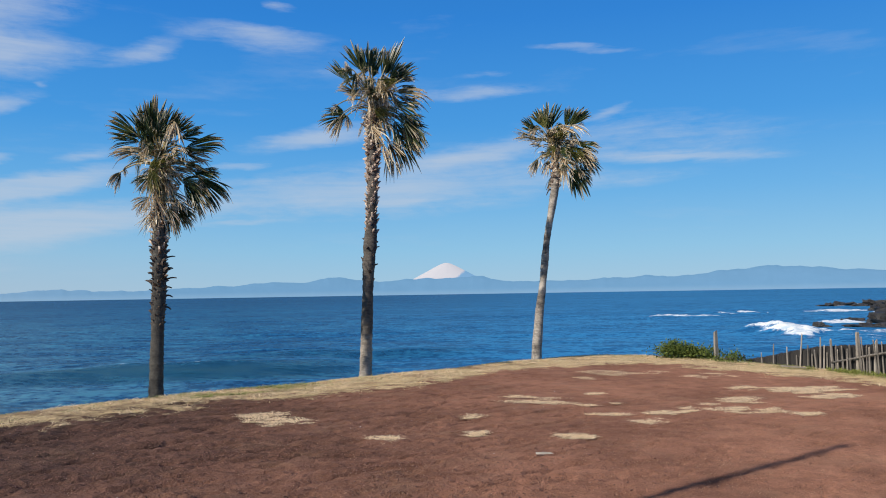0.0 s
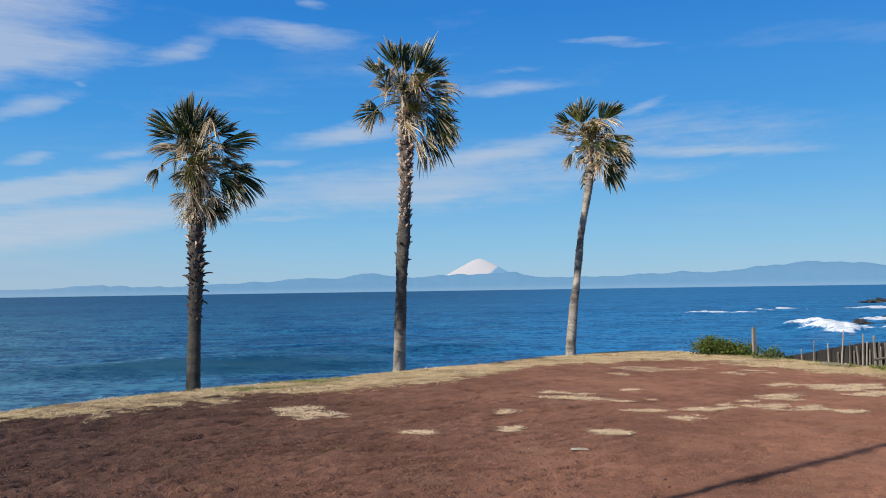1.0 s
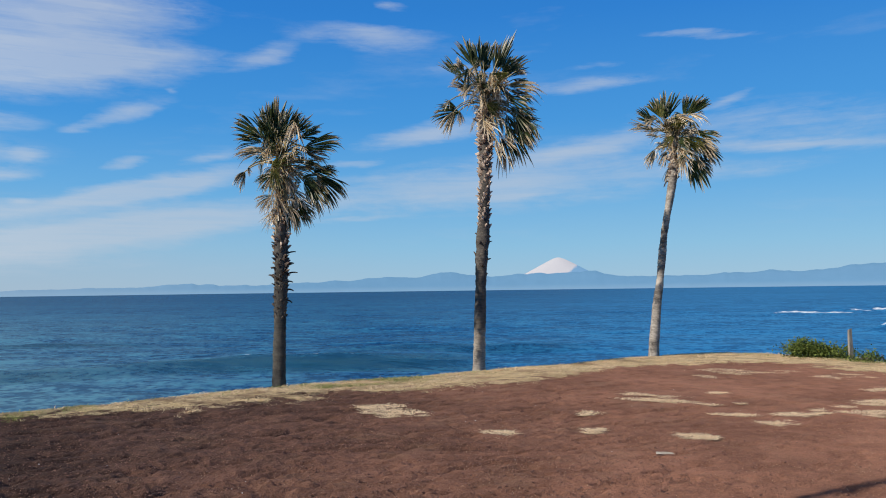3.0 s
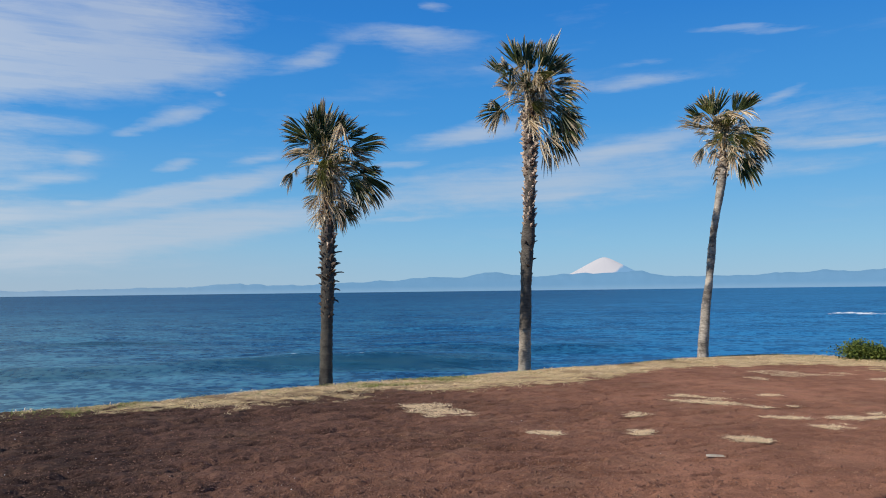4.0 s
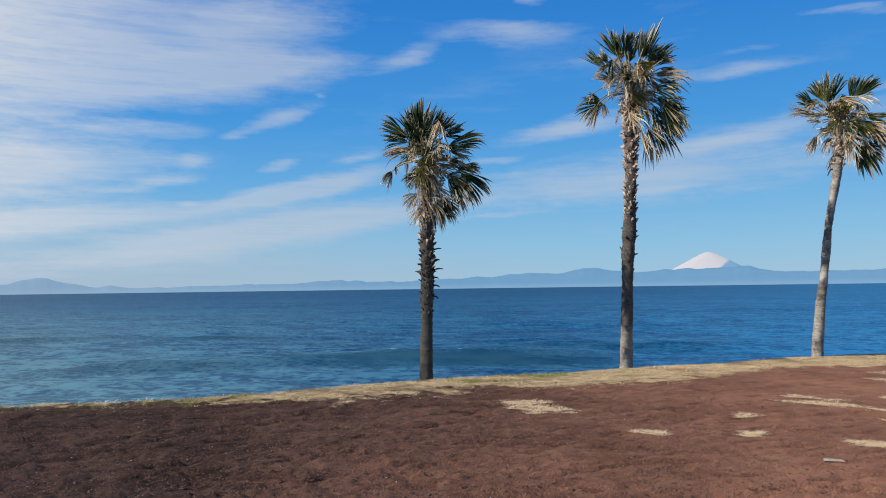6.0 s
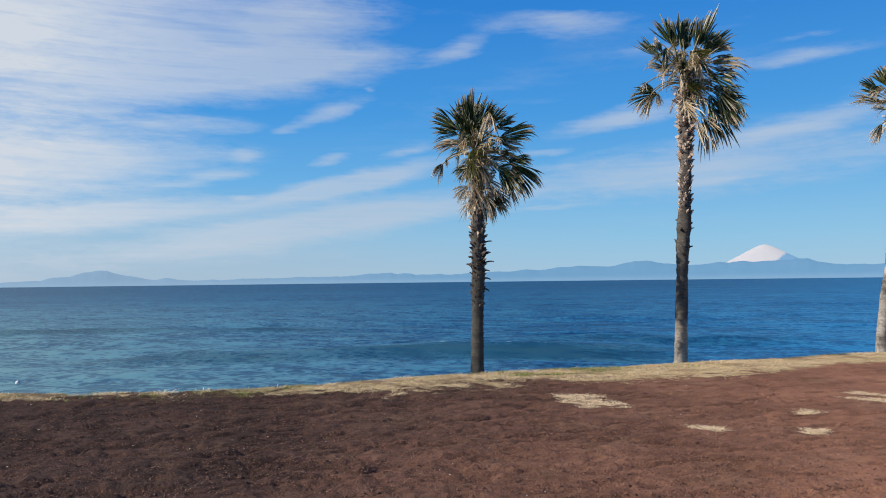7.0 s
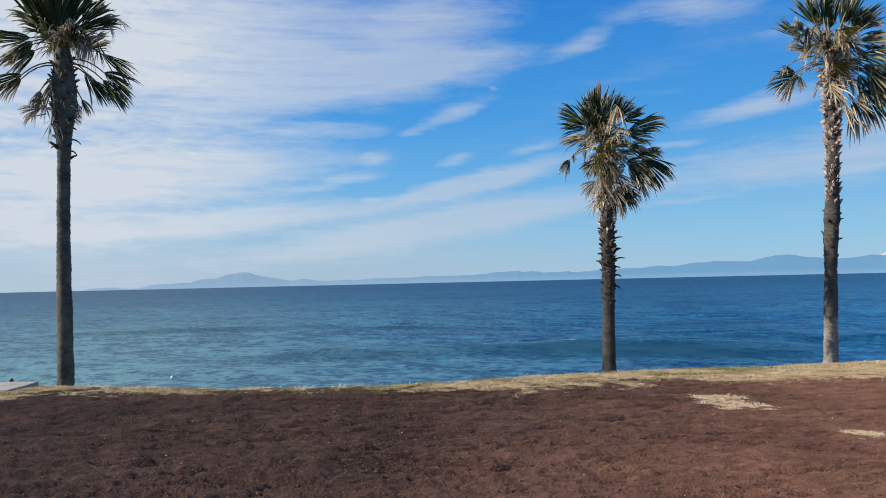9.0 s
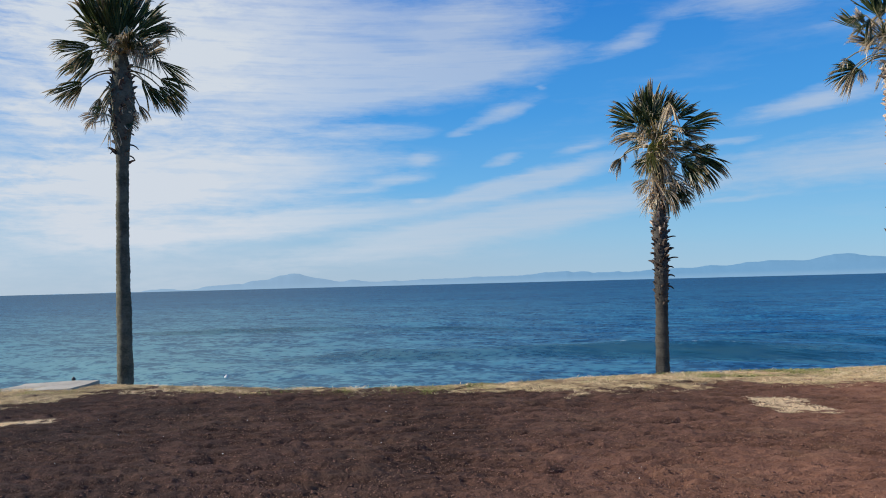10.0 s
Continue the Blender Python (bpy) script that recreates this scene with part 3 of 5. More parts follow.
ridge(-48, 77, -8, 89, 1.1, 8.0, 0.0, 0.1, 1.0)
ridge(-47, 79.5, -9, 90.5, 0.12, 1.3, 0.44, 0.7)
ridge(-125, 74, -88, 104, 0.8, 4.0, 0.0, 0.1, 0.7)
ridge(-84, 96, -62, 112, 0.5, 3.5, 0.0, 0.1, 0.6)
ridge(-66, 60, -38, 72, 0.6, 4.0, 0.0, 0.15, 0.6)
ridge(-30, 96, 4, 104, 0.5, 4.0, 0.0, 0.15, 0.5)
ridge(-70, 150, 20, 170, 0.3, 4.0, 0.0)
ridge(56, 231, 82, 225, 0.4, 8.0, 0.92, 0.2)
ridge(81, 231, 94, 243, 1.0, 7.0, 1.0)
ridge(98, 241, 104, 244, 0.6, 2.5, 0.9)
# the wave that breaks by the rocks
ridge(53.5, 143, 64.0, 132, 1.8, 4.0, 1.0, 0.12)
churn(59.5, 134, 5, 7, 0.95, -25)
churn(68, 146, 4, 7, 0.75, 20)
# white water between and before the rocks
churn(88.6, 174, 5, 13, 0.9, -27)
churn(76, 138, 8, 10, 0.52, -27)
churn(70, 128, 5, 8, 0.45, -27)
churn(73, 140, 4, 2.2, 0.7, -27)
churn(80, 140, 4, 2.2, 0.7, -27)
churn(131, 260, 11, 12, 0.95, -27)
churn(160, 318, 5, 12, 0.75, -27)
churn(186, 359, 6, 12, 0.85, -27)
churn(128, 233, 4, 6, 0.8, -27)
churn(104, 226, 14, 6, 0.4)
z = z + np.clip(foam - 0.35, 0, 1) * (0.5 + 2.4 * rough(x, y, 3.0, 57, 4, 0.7))
sea = grid_object("sea", x, y, z, faces, WATER)
float_layer(sea, "foam", foam.ravel())
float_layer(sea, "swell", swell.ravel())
# sky reflection put in as colour: bluer to the right, darker far out
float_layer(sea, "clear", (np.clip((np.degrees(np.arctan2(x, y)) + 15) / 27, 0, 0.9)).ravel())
float_layer(sea, "offshore_dimming", (0.55 * np.clip((np.hypot(x, y) - 180) / 700, 0, 1) * np.clip((20 - np.degrees(np.arctan2(x, y))) / 25, 0.25, 1)).ravel())
# pale cloud reflection painted in to the west, with greener water close inshore
float_layer(sea, "sheen_shallow", (np.clip((-np.degrees(np.arctan2(x, y)) - 14) / 40, 0, 1) * np.clip(1.15 - np.hypot(x, y) / 420, 0.25, 1) * 0.8 + 0.18 * np.clip(1.6 - np.hypot(x, y) / 75, 0, 1) * np.clip((4 - np.degrees(np.arctan2(x, y))) / 10, 0, 1)).ravel())
tagged(sea, "deep blue wind-rippled sea with white surf by the rocks", "sea", kind="structure")

# ---- far shore ----
RIDGE_AZ = (-75, -57, -54, -51.6, -50, -49.2, -48.4, -47.4, -46, -44.8, -43.2, -41, -38.5, -35.7, -32.8, -29.5, -27.5, -25.4, -24.5, -21.8, -19.4, -16.8, -15.4, -14, -12, -10.4, -9.6, -8.7, -7.9, -6.7, -5, -2.9, -1.5, 2.6, 3.3, 4.5, 8.4, 10, 11.5, 13.2, 14.4, 15.3, 17.6, 20.2, 22, 24, 25.5, 27.5, 30, 34, 40)
RIDGE_EL = (-0.3, -0.08, 0.0, 0.14, 0.33, 0.5, 0.57, 0.82, 0.92, 0.62, 0.38, 0.25, 0.23, 0.32, 0.39, 0.36, 0.52, 0.58, 0.47, 0.45, 0.58, 0.70, 0.70, 0.85, 0.87, 0.94, 1.05, 1.20, 1.24, 1.05, 0.86, 0.98, 1.05, 1.18, 0.94, 0.80, 0.74, 0.75, 0.86, 0.85, 1.04, 0.88, 1.02, 1.32, 1.42, 1.48, 1.36, 1.14, 0.90, 0.6, 0.2)


def hills(name, distance, deep, profile, seed, label, mat):
    """A long range of hills with spurs that run down to the water."""
    a = np.radians(np.arange(-74, 40, 0.09))
    rows = np.linspace(-1, 1, 9)
    crest = profile(np.degrees(a)) + 1.5 + 24.0 * rough(np.degrees(a), 0 * a, 1.5, seed, 5, 0.6)
    r = distance + rows[:, None] * deep + 0 * a
    foot = SEA - 4
    shape = np.clip(1 - np.abs(rows) ** 1.3, 0, 1)[:, None]
    h = foot + (crest - foot) * shape * (1 + (1 - shape) * 1.2 * rough(np.degrees(a)[None, :] * 40 + 0 * r, r, 60, seed + 3, 3))
    n, m = r.shape
    i, j = np.meshgrid(np.arange(n - 1), np.arange(m - 1), indexing="ij")
    q = i * m + j
    quads = np.stack([q, q + 1, q + m + 1, q + m], -1).reshape(-1, 4)
    ob = grid_object(name, r * np.sin(a), r * np.cos(a), h, quads, mat)
    return tagged(ob, label, "hills", kind="structure")


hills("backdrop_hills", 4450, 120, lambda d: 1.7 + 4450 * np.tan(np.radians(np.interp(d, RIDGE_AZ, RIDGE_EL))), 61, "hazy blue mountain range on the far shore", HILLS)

# the snow-covered volcano behind the range
a, rows = np.radians(np.linspace(0, 360, 96, endpoint=False)), np.linspace(0, 1, 40)
u = rows[:, None] + 0 * a
high = 190.0 * (1 - np.clip((np.sqrt(u * u + 0.0055) - 0.074) / 0.93, 0, 1)) ** 1.28 + 1.5 * rough(np.cos(a) * 3 + 0 * u, np.sin(a) * 3 + 0 * u, 0.9, 71, 2)
furrow = 1 + 0.07 * rough(np.cos(a) * 6 + 0 * u, np.sin(a) * 6 + 2.0 * u, 0.7, 72, 3)
r = np.maximum(1.0, 438 * u * furrow)
m = len(a)
i, j = np.meshgrid(np.arange(len(rows) - 1), np.arange(m), indexing="ij")
quads = np.stack([i * m + j, i * m + (j + 1) % m, (i + 1) * m + (j + 1) % m, (i + 1) * m + j], -1).reshape(-1, 4)
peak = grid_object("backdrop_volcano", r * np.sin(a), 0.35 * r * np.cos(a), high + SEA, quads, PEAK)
peak.location = (0, 4690, 0)
tagged(peak, "distant snow-capped volcano rising above the hazy range", "mountain", kind="structure")

# ---- palms ----
rng = random.Random(5)


def tube(points, radii, sides=8, closed=True):
    """Verts and faces of a round stem through points."""
    verts, faces = [], []
    for n, (p, r) in enumerate(zip(points, radii)):
        ahead = (points[min(n + 1, len(points) - 1)] - points[max(n - 1, 0)]).normalized()
        side = ahead.cross(Vector((0.13, 1, 0.07))).normalized()
        other = ahead.cross(side)
        for k in range(sides):
            a = 2 * math.pi * k / sides
            verts.append(p + (side * math.cos(a) + other * math.sin(a)) * r)
    for n in range(len(points) - 1):
        for k in range(sides):
            faces.append((n * sides + k, n * sides + (k + 1) % sides, (n + 1) * sides + (k + 1) % sides, (n + 1) * sides + k))
    if closed:
        faces += [tuple(range(sides))[::-1], tuple(range((len(points) - 1) * sides, len(points) * sides))]
    return verts, faces


def fan(axis, across, length, spread, droop, count, dead, pick):
    """The pleated blade of a fan palm: one folded sheet at the heart, split into ragged pointed fingers towards the tips."""
    verts, faces, along = [], [], []
    up = axis.cross(across).normalized()
    steps = 10
    cup = pick.uniform(-0.35, 0.35)
    step = spread * 2 / count
    flare = min(spread + 0.9, 1.5)
    lobe, left_in_lobe = (0.0, 0.0, 1.0, 1.0), 0
    for k in range(count):
        if left_in_lobe <= 0:
            wild = 2.2 if dead else 1.5
            lobe = (pick.uniform(-0.5, 0.5) * step * wild, pick.uniform(-0.22, 0.22) * wild, pick.uniform(0.68 if dead else 0.82, 1.04), pick.uniform(0.5, 1.7))
            left_in_lobe = pick.randint(1, 3) if dead else pick.randint(2, 6)
        left_in_lobe -= 1
        share = (k + 0.5) / count * 2 - 1
        # a finger leaves the stalk at a wide angle and soon bends over to the way that the blade hangs
        a, root_a = spread * share + lobe[0] + pick.uniform(-0.15, 0.15) * step, flare * share
        long = length * (0.80 + 0.22 * math.cos(share * 1.25)) * lobe[2] * pick.uniform(0.72 if dead else 0.90, 1.06)
        join = pick.uniform(0.40, 0.6) if dead else pick.uniform(0.62, 0.80)
        hang = (droop + 0.03) * lobe[3] * pick.uniform(0.7, 1.4)
        curl, sway = lobe[1] + pick.uniform(-0.06, 0.06) + cup * share * share, pick.uniform(-0.12, 0.12) * (2.5 if dead else 1)
        first = len(verts)
        snap = pick.uniform(0.0, 1.25) ** 2
        d, e, thick = 0.0, 0.0, 0.0
        for s in range(steps):
            f = (s / (steps - 1)) ** 0.9
            bend = math.exp(-5.0 * f)
            if s:
                go = long * (f - before)
                now = a + (root_a - a) * bend
                d, e = d + go * math.cos(now), e + go * math.sin(now)
                thick += go * math.cos(now) * (step + (flare * 2 / count - step) * bend) / 2
            before = f
            w = thick * (1.0 if dead else 1.5)
            w *= 1.0 if f < join else ((1 - f) / (1 - join)) ** 0.75
            w = max(w, 0.002)
            fall = hang * (max(0.0, f - 0.25) ** 2 + 1.2 * max(0.0, f - 0.6) ** 2) * long + snap * max(0.0, f - 0.75) ** 1.5 * long
            wide = across * math.cos(a) - axis * math.sin(a)
            mid = axis * d + across * e + Vector((0, 0, -fall)) + up * (curl * f * f * long) + wide * (sway * f * f * long)
            fold = up * (w * 0.6) * (1 if k % 2 else -1)
            verts += [mid - wide * w - fold, mid + fold, mid + wide * w - fold]
            along += [f] * 3
        for s in range(steps - 1):
            b = first + 3 * s
            faces += [(b, b + 1, b + 4, b + 3), (b + 1, b + 2, b + 5, b + 4)]
    return verts, faces, along


KINDS = {"green": (GREEN, "green fan leaf with dry tips"), "mixed": (MIXED, "withering fan leaf, half brown"),
         "olive": (OLIVE, "yellowing olive fan leaf"), "dead": (DEAD, "dead straw-coloured hanging leaf")}


def frond(tree, kind, apex, reach, spread, tilt, droop, away=None):
    """One leaf of a palm: where its blade begins, how far it reaches across and up, its half angle, its turn out of the plane, its droop, and how far it reaches away."""
    apex = Vector(apex)
    hub = Vector(tree["hub"])
    length = math.hypot(*reach)
    axis = Vector((reach[0], rng.uniform(-0.35, 0.35) * length if away is None else away, reach[1]))
    length = axis.length
    axis.normalize()
    across = axis.cross(Vector((0, 1, 0)))
    across = across.normalized() if across.length > 0.2 else axis.cross(Vector((1, 0, 0))).normalized()
    across = Matrix.Rotation(radians(tilt * rng.choice((-1, 1))), 3, axis) @ across
    mat, label = KINDS[kind]
    dead = kind == "dead"
    count = max(7, int(spread * 0.6)) if dead else max(18, int(spread * 1.15))
    verts, faces, along = fan(axis, across, length, radians(spread * 1.12), droop, count, dead, rng)
    blade = link("frond", verts, faces, mat, tree, label)
    float_layer(blade, "along", along)
    blade.location = apex
    # the stalk arches from the heart of the crown to the blade
    root = hub + Vector((rng.uniform(-0.05, 0.05), apex.y * 0.25, max(-0.6, min(0.12, (apex.z - hub.z) * 0.5))))
    gap = (root - apex).length
    bow = Vector((0, 0, 0.18 * gap)) if apex.z < hub.z + 0.4 else Vector((0, 0, 0.02))
    points = [root.lerp(apex, f) + bow * (4 * f * (1 - f)) - apex for f in (0, 0.2, 0.4, 0.6, 0.8, 1.0)] + [axis * (length * 0.22)]
    verts, faces = tube(points, [0.026, 0.020, 0.017, 0.015, 0.014, 0.012, 0.003], 6)
    link("stalk", verts, faces, STALK, blade, smooth=True)


def spare_fronds(tree, count, up, kinds, reach, seed):
    """Leaves that point towards and away from the sea, and give the crown its depth."""
    pick = random.Random(seed)
    hub = Vector(tree["hub"])
    for n in range(count):
        side = -1 if n % 3 == 0 else 1
        h = pick.uniform(*up)
        frond(tree, pick.choice(kinds), (hub.x + pick.uniform(-0.3, 0.3), side * pick.uniform(0.25, 0.5), hub.z + 0.5 * h),
              (pick.uniform(-0.35, 0.35) * reach, (0.35 * h + pick.uniform(-0.15, 0.15)) * reach), pick.uniform(22, 34), pick.uniform(0, 60), 0.2, side * pick.uniform(0.5, 0.8) * reach)


def heart(tree, count, centre, size, kinds, seed):
    """Short crumpled leaves, some dead, packed into one part of the crown."""
    pick = random.Random(seed)
    for _ in range(count):
        a, k = pick.uniform(0, 2 * math.pi), math.sqrt(pick.uniform(0, 1))
        long = pick.uniform(0.24, 0.42)
        way = a + pick.uniform(-0.9, 0.9)
        frond(tree, pick.choice(kinds), (centre[0] + 0.75 * size[0] * k * math.cos(a), pick.uniform(-0.35, 0.3), centre[1] + 0.75 * size[1] * k * math.sin(a)),
              (long * math.cos(way), long * (math.sin(way) * 0.8 - 0.3)), pick.uniform(14, 30), pick.uniform(20, 70), pick.uniform(0.05, 0.5))


def tatters(tree, count, across, up, seed, sunward=0.0):
    """Torn strips and threads of dead leaf that hang tangled in the crown, as one ragged mass."""
    pick = random.Random(seed)
    hub = Vector(tree["hub"])
    verts, faces, along = [], [], []
    for _ in range(count):
        a, k, h = pick.uniform(0, 2 * math.pi), pick.uniform(0.1, 1.0), pick.uniform(*up)
        k *= 0.5 + 0.5 * math.sin((h - up[0]) / (up[1] - up[0]) * math.pi)
        p = hub + Vector((sunward + across * k * math.cos(a), 0.5 * across * k * math.sin(a) - 0.12, h))
        way = Vector((math.cos(a) * pick.uniform(0.1, 1.0), math.sin(a) * pick.uniform(0.1, 0.8), pick.uniform(-1.0, 0.35))).normalized()
        long, half = pick.uniform(0.12, 0.34), pick.uniform(0.006, 0.020)
        side = way.cross(Vector((pick.uniform(-1, 1), pick.uniform(-1, 1), 0.4))).normalized()
        b = len(verts)
        for s in range(5):
            f = s / 4
            mid = p + way * (long * f) + Vector((0, 0, -0.45 * long * f * f)) + side * (math.sin(f * 4 + a) * 0.03)
            w = half * (1 - 0.8 * f * f)
            verts += [mid - side * w, mid + side * w]
            along += [f, f]
        faces += [(b + 2 * s, b + 2 * s + 1, b + 2 * s + 3, b + 2 * s + 2) for s in range(4)]
    rags = link("straw_tangle", verts, faces, DEAD, tree, "tangle of torn straw-coloured leaf strips")
    float_layer(rags, "along", along)


def boot_mesh(seed, mat):
    """A stub of an old leaf base: broad and split where it grips the trunk, standing away from it, cut off ragged."""
    pick = random.Random(seed)
    verts, faces = [], []
    end = pick.uniform(-0.02, 0.035)
    rows = ((0.0, 0.088, -0.010, 0.010), (0.045, 0.074, 0.012, 0.014), (0.09, 0.056, 0.028, 0.014), (0.125 + end, 0.040, 0.046 + 0.8 * end, 0.010), (0.138 + end, 0.030, 0.054 + end, 0.004))
    for z, w, out, thick in rows:
        w *= pick.uniform(0.85, 1.15)
        skew = pick.uniform(-0.012, 0.012)
        verts += [Vector((skew - w, out - 0.02 - w * 0.25, z)), Vector((skew, out + thick, z + 0.006)), Vector((skew + w, out - 0.02 - w * 0.25, z)), Vector((skew, out - thick, z))]
    for n in range(len(rows) - 1):
        for k in range(4):
            faces.append((n * 4 + k, n * 4 + (k + 1) % 4, n * 4 + 4 + (k + 1) % 4, n * 4 + 4 + k))
    faces += [(3, 2, 1, 0), tuple(range(4 * len(rows) - 4, 4 * len(rows)))]
    data = bpy.data.meshes.new("leaf_base")
    data.from_pydata(verts, [], faces)
    data.materials.append(mat)
    return data


BOOTS = [boot_mesh(n, BOOT) for n in range(8)]
DARK_BOOTS = [boot_mesh(n + 20, BOOT_DARK) for n in range(6)]


def old_stalk(tree, height, across, turn, long, curl, seed):
    """A dried leaf stalk that still sticks out of the trunk and curls over."""
    pick = random.Random(seed)
    out = Vector((math.cos(turn), math.sin(turn), 0))
    points = [out * (long * f) + Vector((0, 0, long * (0.55 * f - curl * f * f))) for f in (0, 0.25, 0.5, 0.75, 1.0)]
    k = pick.uniform(0.9, 1.2)
    verts, faces = tube(points, [0.024 * k, 0.019 * k, 0.016 * k, 0.014 * k, 0.009 * k], 6)
    stub = link("old_stalk", verts, faces, BOOT_DARK, tree, "dried curling stump of an old leaf stalk")
    stub.location = Vector((across, 0, height)) + out * 0.11


def palm(place_at, az, spine, hub, radius, boots, bark, label, seen_at=None):
    """A fan palm at a place; spine: (across, height) along the trunk as seen from the standing point."""
    tree = new("palm_tree")
    tree.empty_display_size = 0.3
    seen_at = seen_at or math.hypot(*place_at)
    gz = -0.015 * math.hypot(*place_at)
    tree.matrix_world = Matrix.Translation((place_at[0], place_at[1], gz)) @ pose(0, 0, 0, 0, 0, -az) @ Matrix.Scale(math.hypot(*place_at) / seen_at, 4)
    tree["hub"] = hub
    tagged(tree, label, "palm tree", "palms along the rim")
    top = spine[-1][1]
    heights = np.arange(-0.9, top, 0.035)
    across = np.interp(heights, [p[1] for p in spine], [p[0] for p in spine])
    across = np.convolve(np.pad(across, 14, mode="edge"), np.ones(29) / 29, "valid")
    sides, verts, faces = 18, [], []
    r = np.interp(heights, [p[0] for p in radius], [p[1] for p in radius])
    for n, (h, c, w) in enumerate(zip(heights, across, r)):
        ring = 0.012 * (((n * 0.37) % 1.0) - 0.5)
        for k in range(sides):
            a = 2 * math.pi * k / sides
            knob = 0.12 * float(noise.noise((math.cos(a) * 1.1 + az, math.sin(a) * 1.1, h * 1.7))) + 0.08 * float(noise.noise((math.cos(a) * 3, math.sin(a) * 3 + az, h * 9)))
            q = w * (1 + knob) + ring
            verts.append((c + q * math.cos(a), q * math.sin(a), h))
    for n in range(len(heights) - 1):
        for k in range(sides):
            faces.append((n * sides + k, n * sides + (k + 1) % sides, (n + 1) * sides + (k + 1) % sides, (n + 1) * sides + k))
    faces.append(tuple(range((len(heights) - 1) * sides, len(heights) * sides)))
    link("trunk", verts, faces, bark, tree, smooth=True)
    pick = random.Random(int(az * 10) + 400)
    for low, high, count, size, stray, kinds in boots:
        for n in range(count):
            h = low + (high - low) * (n + pick.uniform(-0.3, 0.3)) / count
            a = n * 2.39996 + pick.uniform(-0.2, 0.2)
            c, w = float(np.interp(h, heights, across)), float(np.interp(h, heights, r))
            boot = link("leaf_base", None, None, None, tree, data=pick.choice(kinds))
            boot.location = (c + (w - 0.012) * math.cos(a), (w - 0.012) * math.sin(a), h)
            boot.rotation_euler = (pick.uniform(-0.1, 0.25) + stray * pick.uniform(-0.7, 0.5), (0.45 if n % 2 else -0.45) + pick.uniform(-0.25, 0.25), a - math.pi / 2)
            k = size * pick.uniform(0.75, 1.2)
            boot.scale = (k * 1.0, k * (1 + stray * pick.random()), k * pick.uniform(0.8, 1.25))
    return tree


tree = palm((-6.01, 16.04), -20.5, [(0, -0.3), (0, 0), (0.02, 1.23), (0.05, 2.45), (0.05, 3.43), (0.06, 4.29), (0.05, 4.85)], (0.04, 0.0, 4.70),
            [(-0.3, 0.165), (0.1, 0.142), (1.2, 0.130), (2.4, 0.138), (3.4, 0.13), (4.4, 0.11), (4.85, 0.05)],
            [(1.30, 2.0, 64, 0.54, 0.2, DARK_BOOTS), (2.0, 3.0, 126, 0.62, 0.7, DARK_BOOTS), (2.8, 4.6, 108, 0.80, 0.5, BOOTS)], BARK, "short fan palm with a shaggy brown trunk and wind-torn crown", 16.83)
frond(tree, "green", (-0.07, -0.12, 5.05), (-0.00, 1.00), 30, 10, 0.00)
frond(tree, "green", (-0.19, 0.12, 5.08), (-0.12, 0.89), 22, 15, 0.00)
frond(tree, "green", (0.08, 0.25, 5.12), (0.07, 0.88), 22, 15, 0.00)
frond(tree, "green", (-0.07, -0.28, 5.13), (-0.05, 0.63), 30, 30, 0.00)
frond(tree, "green", (0.27, 0.00, 5.29), (0.43, 0.44), 21, 15, 0.00)
frond(tree, "green", (0.30, 0.18, 5.27), (0.18, 0.43), 18, 35, 0.00)
frond(tree, "green", (0.46, -0.20, 5.19), (0.52, 0.23), 17, 20, 0.06)
frond(tree, "green", (0.55, -0.12, 5.00), (0.81, 0.20), 13, 15, 0.06)
frond(tree, "mixed", (0.57, 0.12, 4.93), (0.52, -0.14), 13, 30, 0.09)
frond(tree, "green", (0.44, 0.25, 5.02), (0.38, 0.02), 20, 40, 0.06)
frond(tree, "green", (-0.44, -0.28, 5.23), (-0.50, 0.38), 13, 15, 0.00)
frond(tree, "green", (-0.35, 0.00, 5.10), (-0.63, 0.20), 13, 15, 0.06)
frond(tree, "mixed", (-0.31, 0.18, 4.96), (-0.65, 0.00), 12, 25, 0.09)
frond(tree, "green", (-0.34, -0.20, 5.17), (-0.42, 0.23), 16, 40, 0.00)
frond(tree, "mixed", (-0.24, -0.12, 4.82), (-0.32, 0.15), 18, 30, 0.09)
frond(tree, "dead", (-0.18, -0.34, 4.73), (-0.28, 0.20), 10, 20, 0.00)
frond(tree, "mixed", (-0.71, 0.25, 4.50), (-0.20, -0.28), 24, 15, 0.09)
frond(tree, "mixed", (-0.61, -0.28, 4.52), (0.01, -0.15), 20, 20, 0.09)
frond(tree, "green", (-0.15, 0.00, 4.42), (-0.26, -0.32), 33, 10, 0.06)
frond(tree, "green", (-0.18, 0.18, 4.43), (-0.28, -0.13), 18, 35, 0.06)
frond(tree, "mixed", (-0.15, -0.20, 3.94), (-0.30, -0.24), 27, 20, 0.09)
frond(tree, "dead", (-0.13, -0.34, 3.96), (-0.15, -0.37), 18, 30, 0.09)
frond(tree, "olive", (-0.15, -0.45, 4.50), (0.53, 0.41), 13, 15, 0.00)
frond(tree, "olive", (-0.11, -0.45, 4.48), (0.09, -0.51), 17, 20, 0.06)
frond(tree, "olive", (0.06, -0.45, 4.60), (-0.24, -0.27), 16, 40, 0.06)
frond(tree, "green", (0.53, 0.00, 4.27), (0.52, -0.48), 27, 15, 0.06)
frond(tree, "green", (0.74, 0.18, 4.55), (0.53, -0.16), 25, 15, 0.06)
frond(tree, "green", (0.80, -0.20, 4.37), (0.58, -0.53), 22, 15, 0.06)
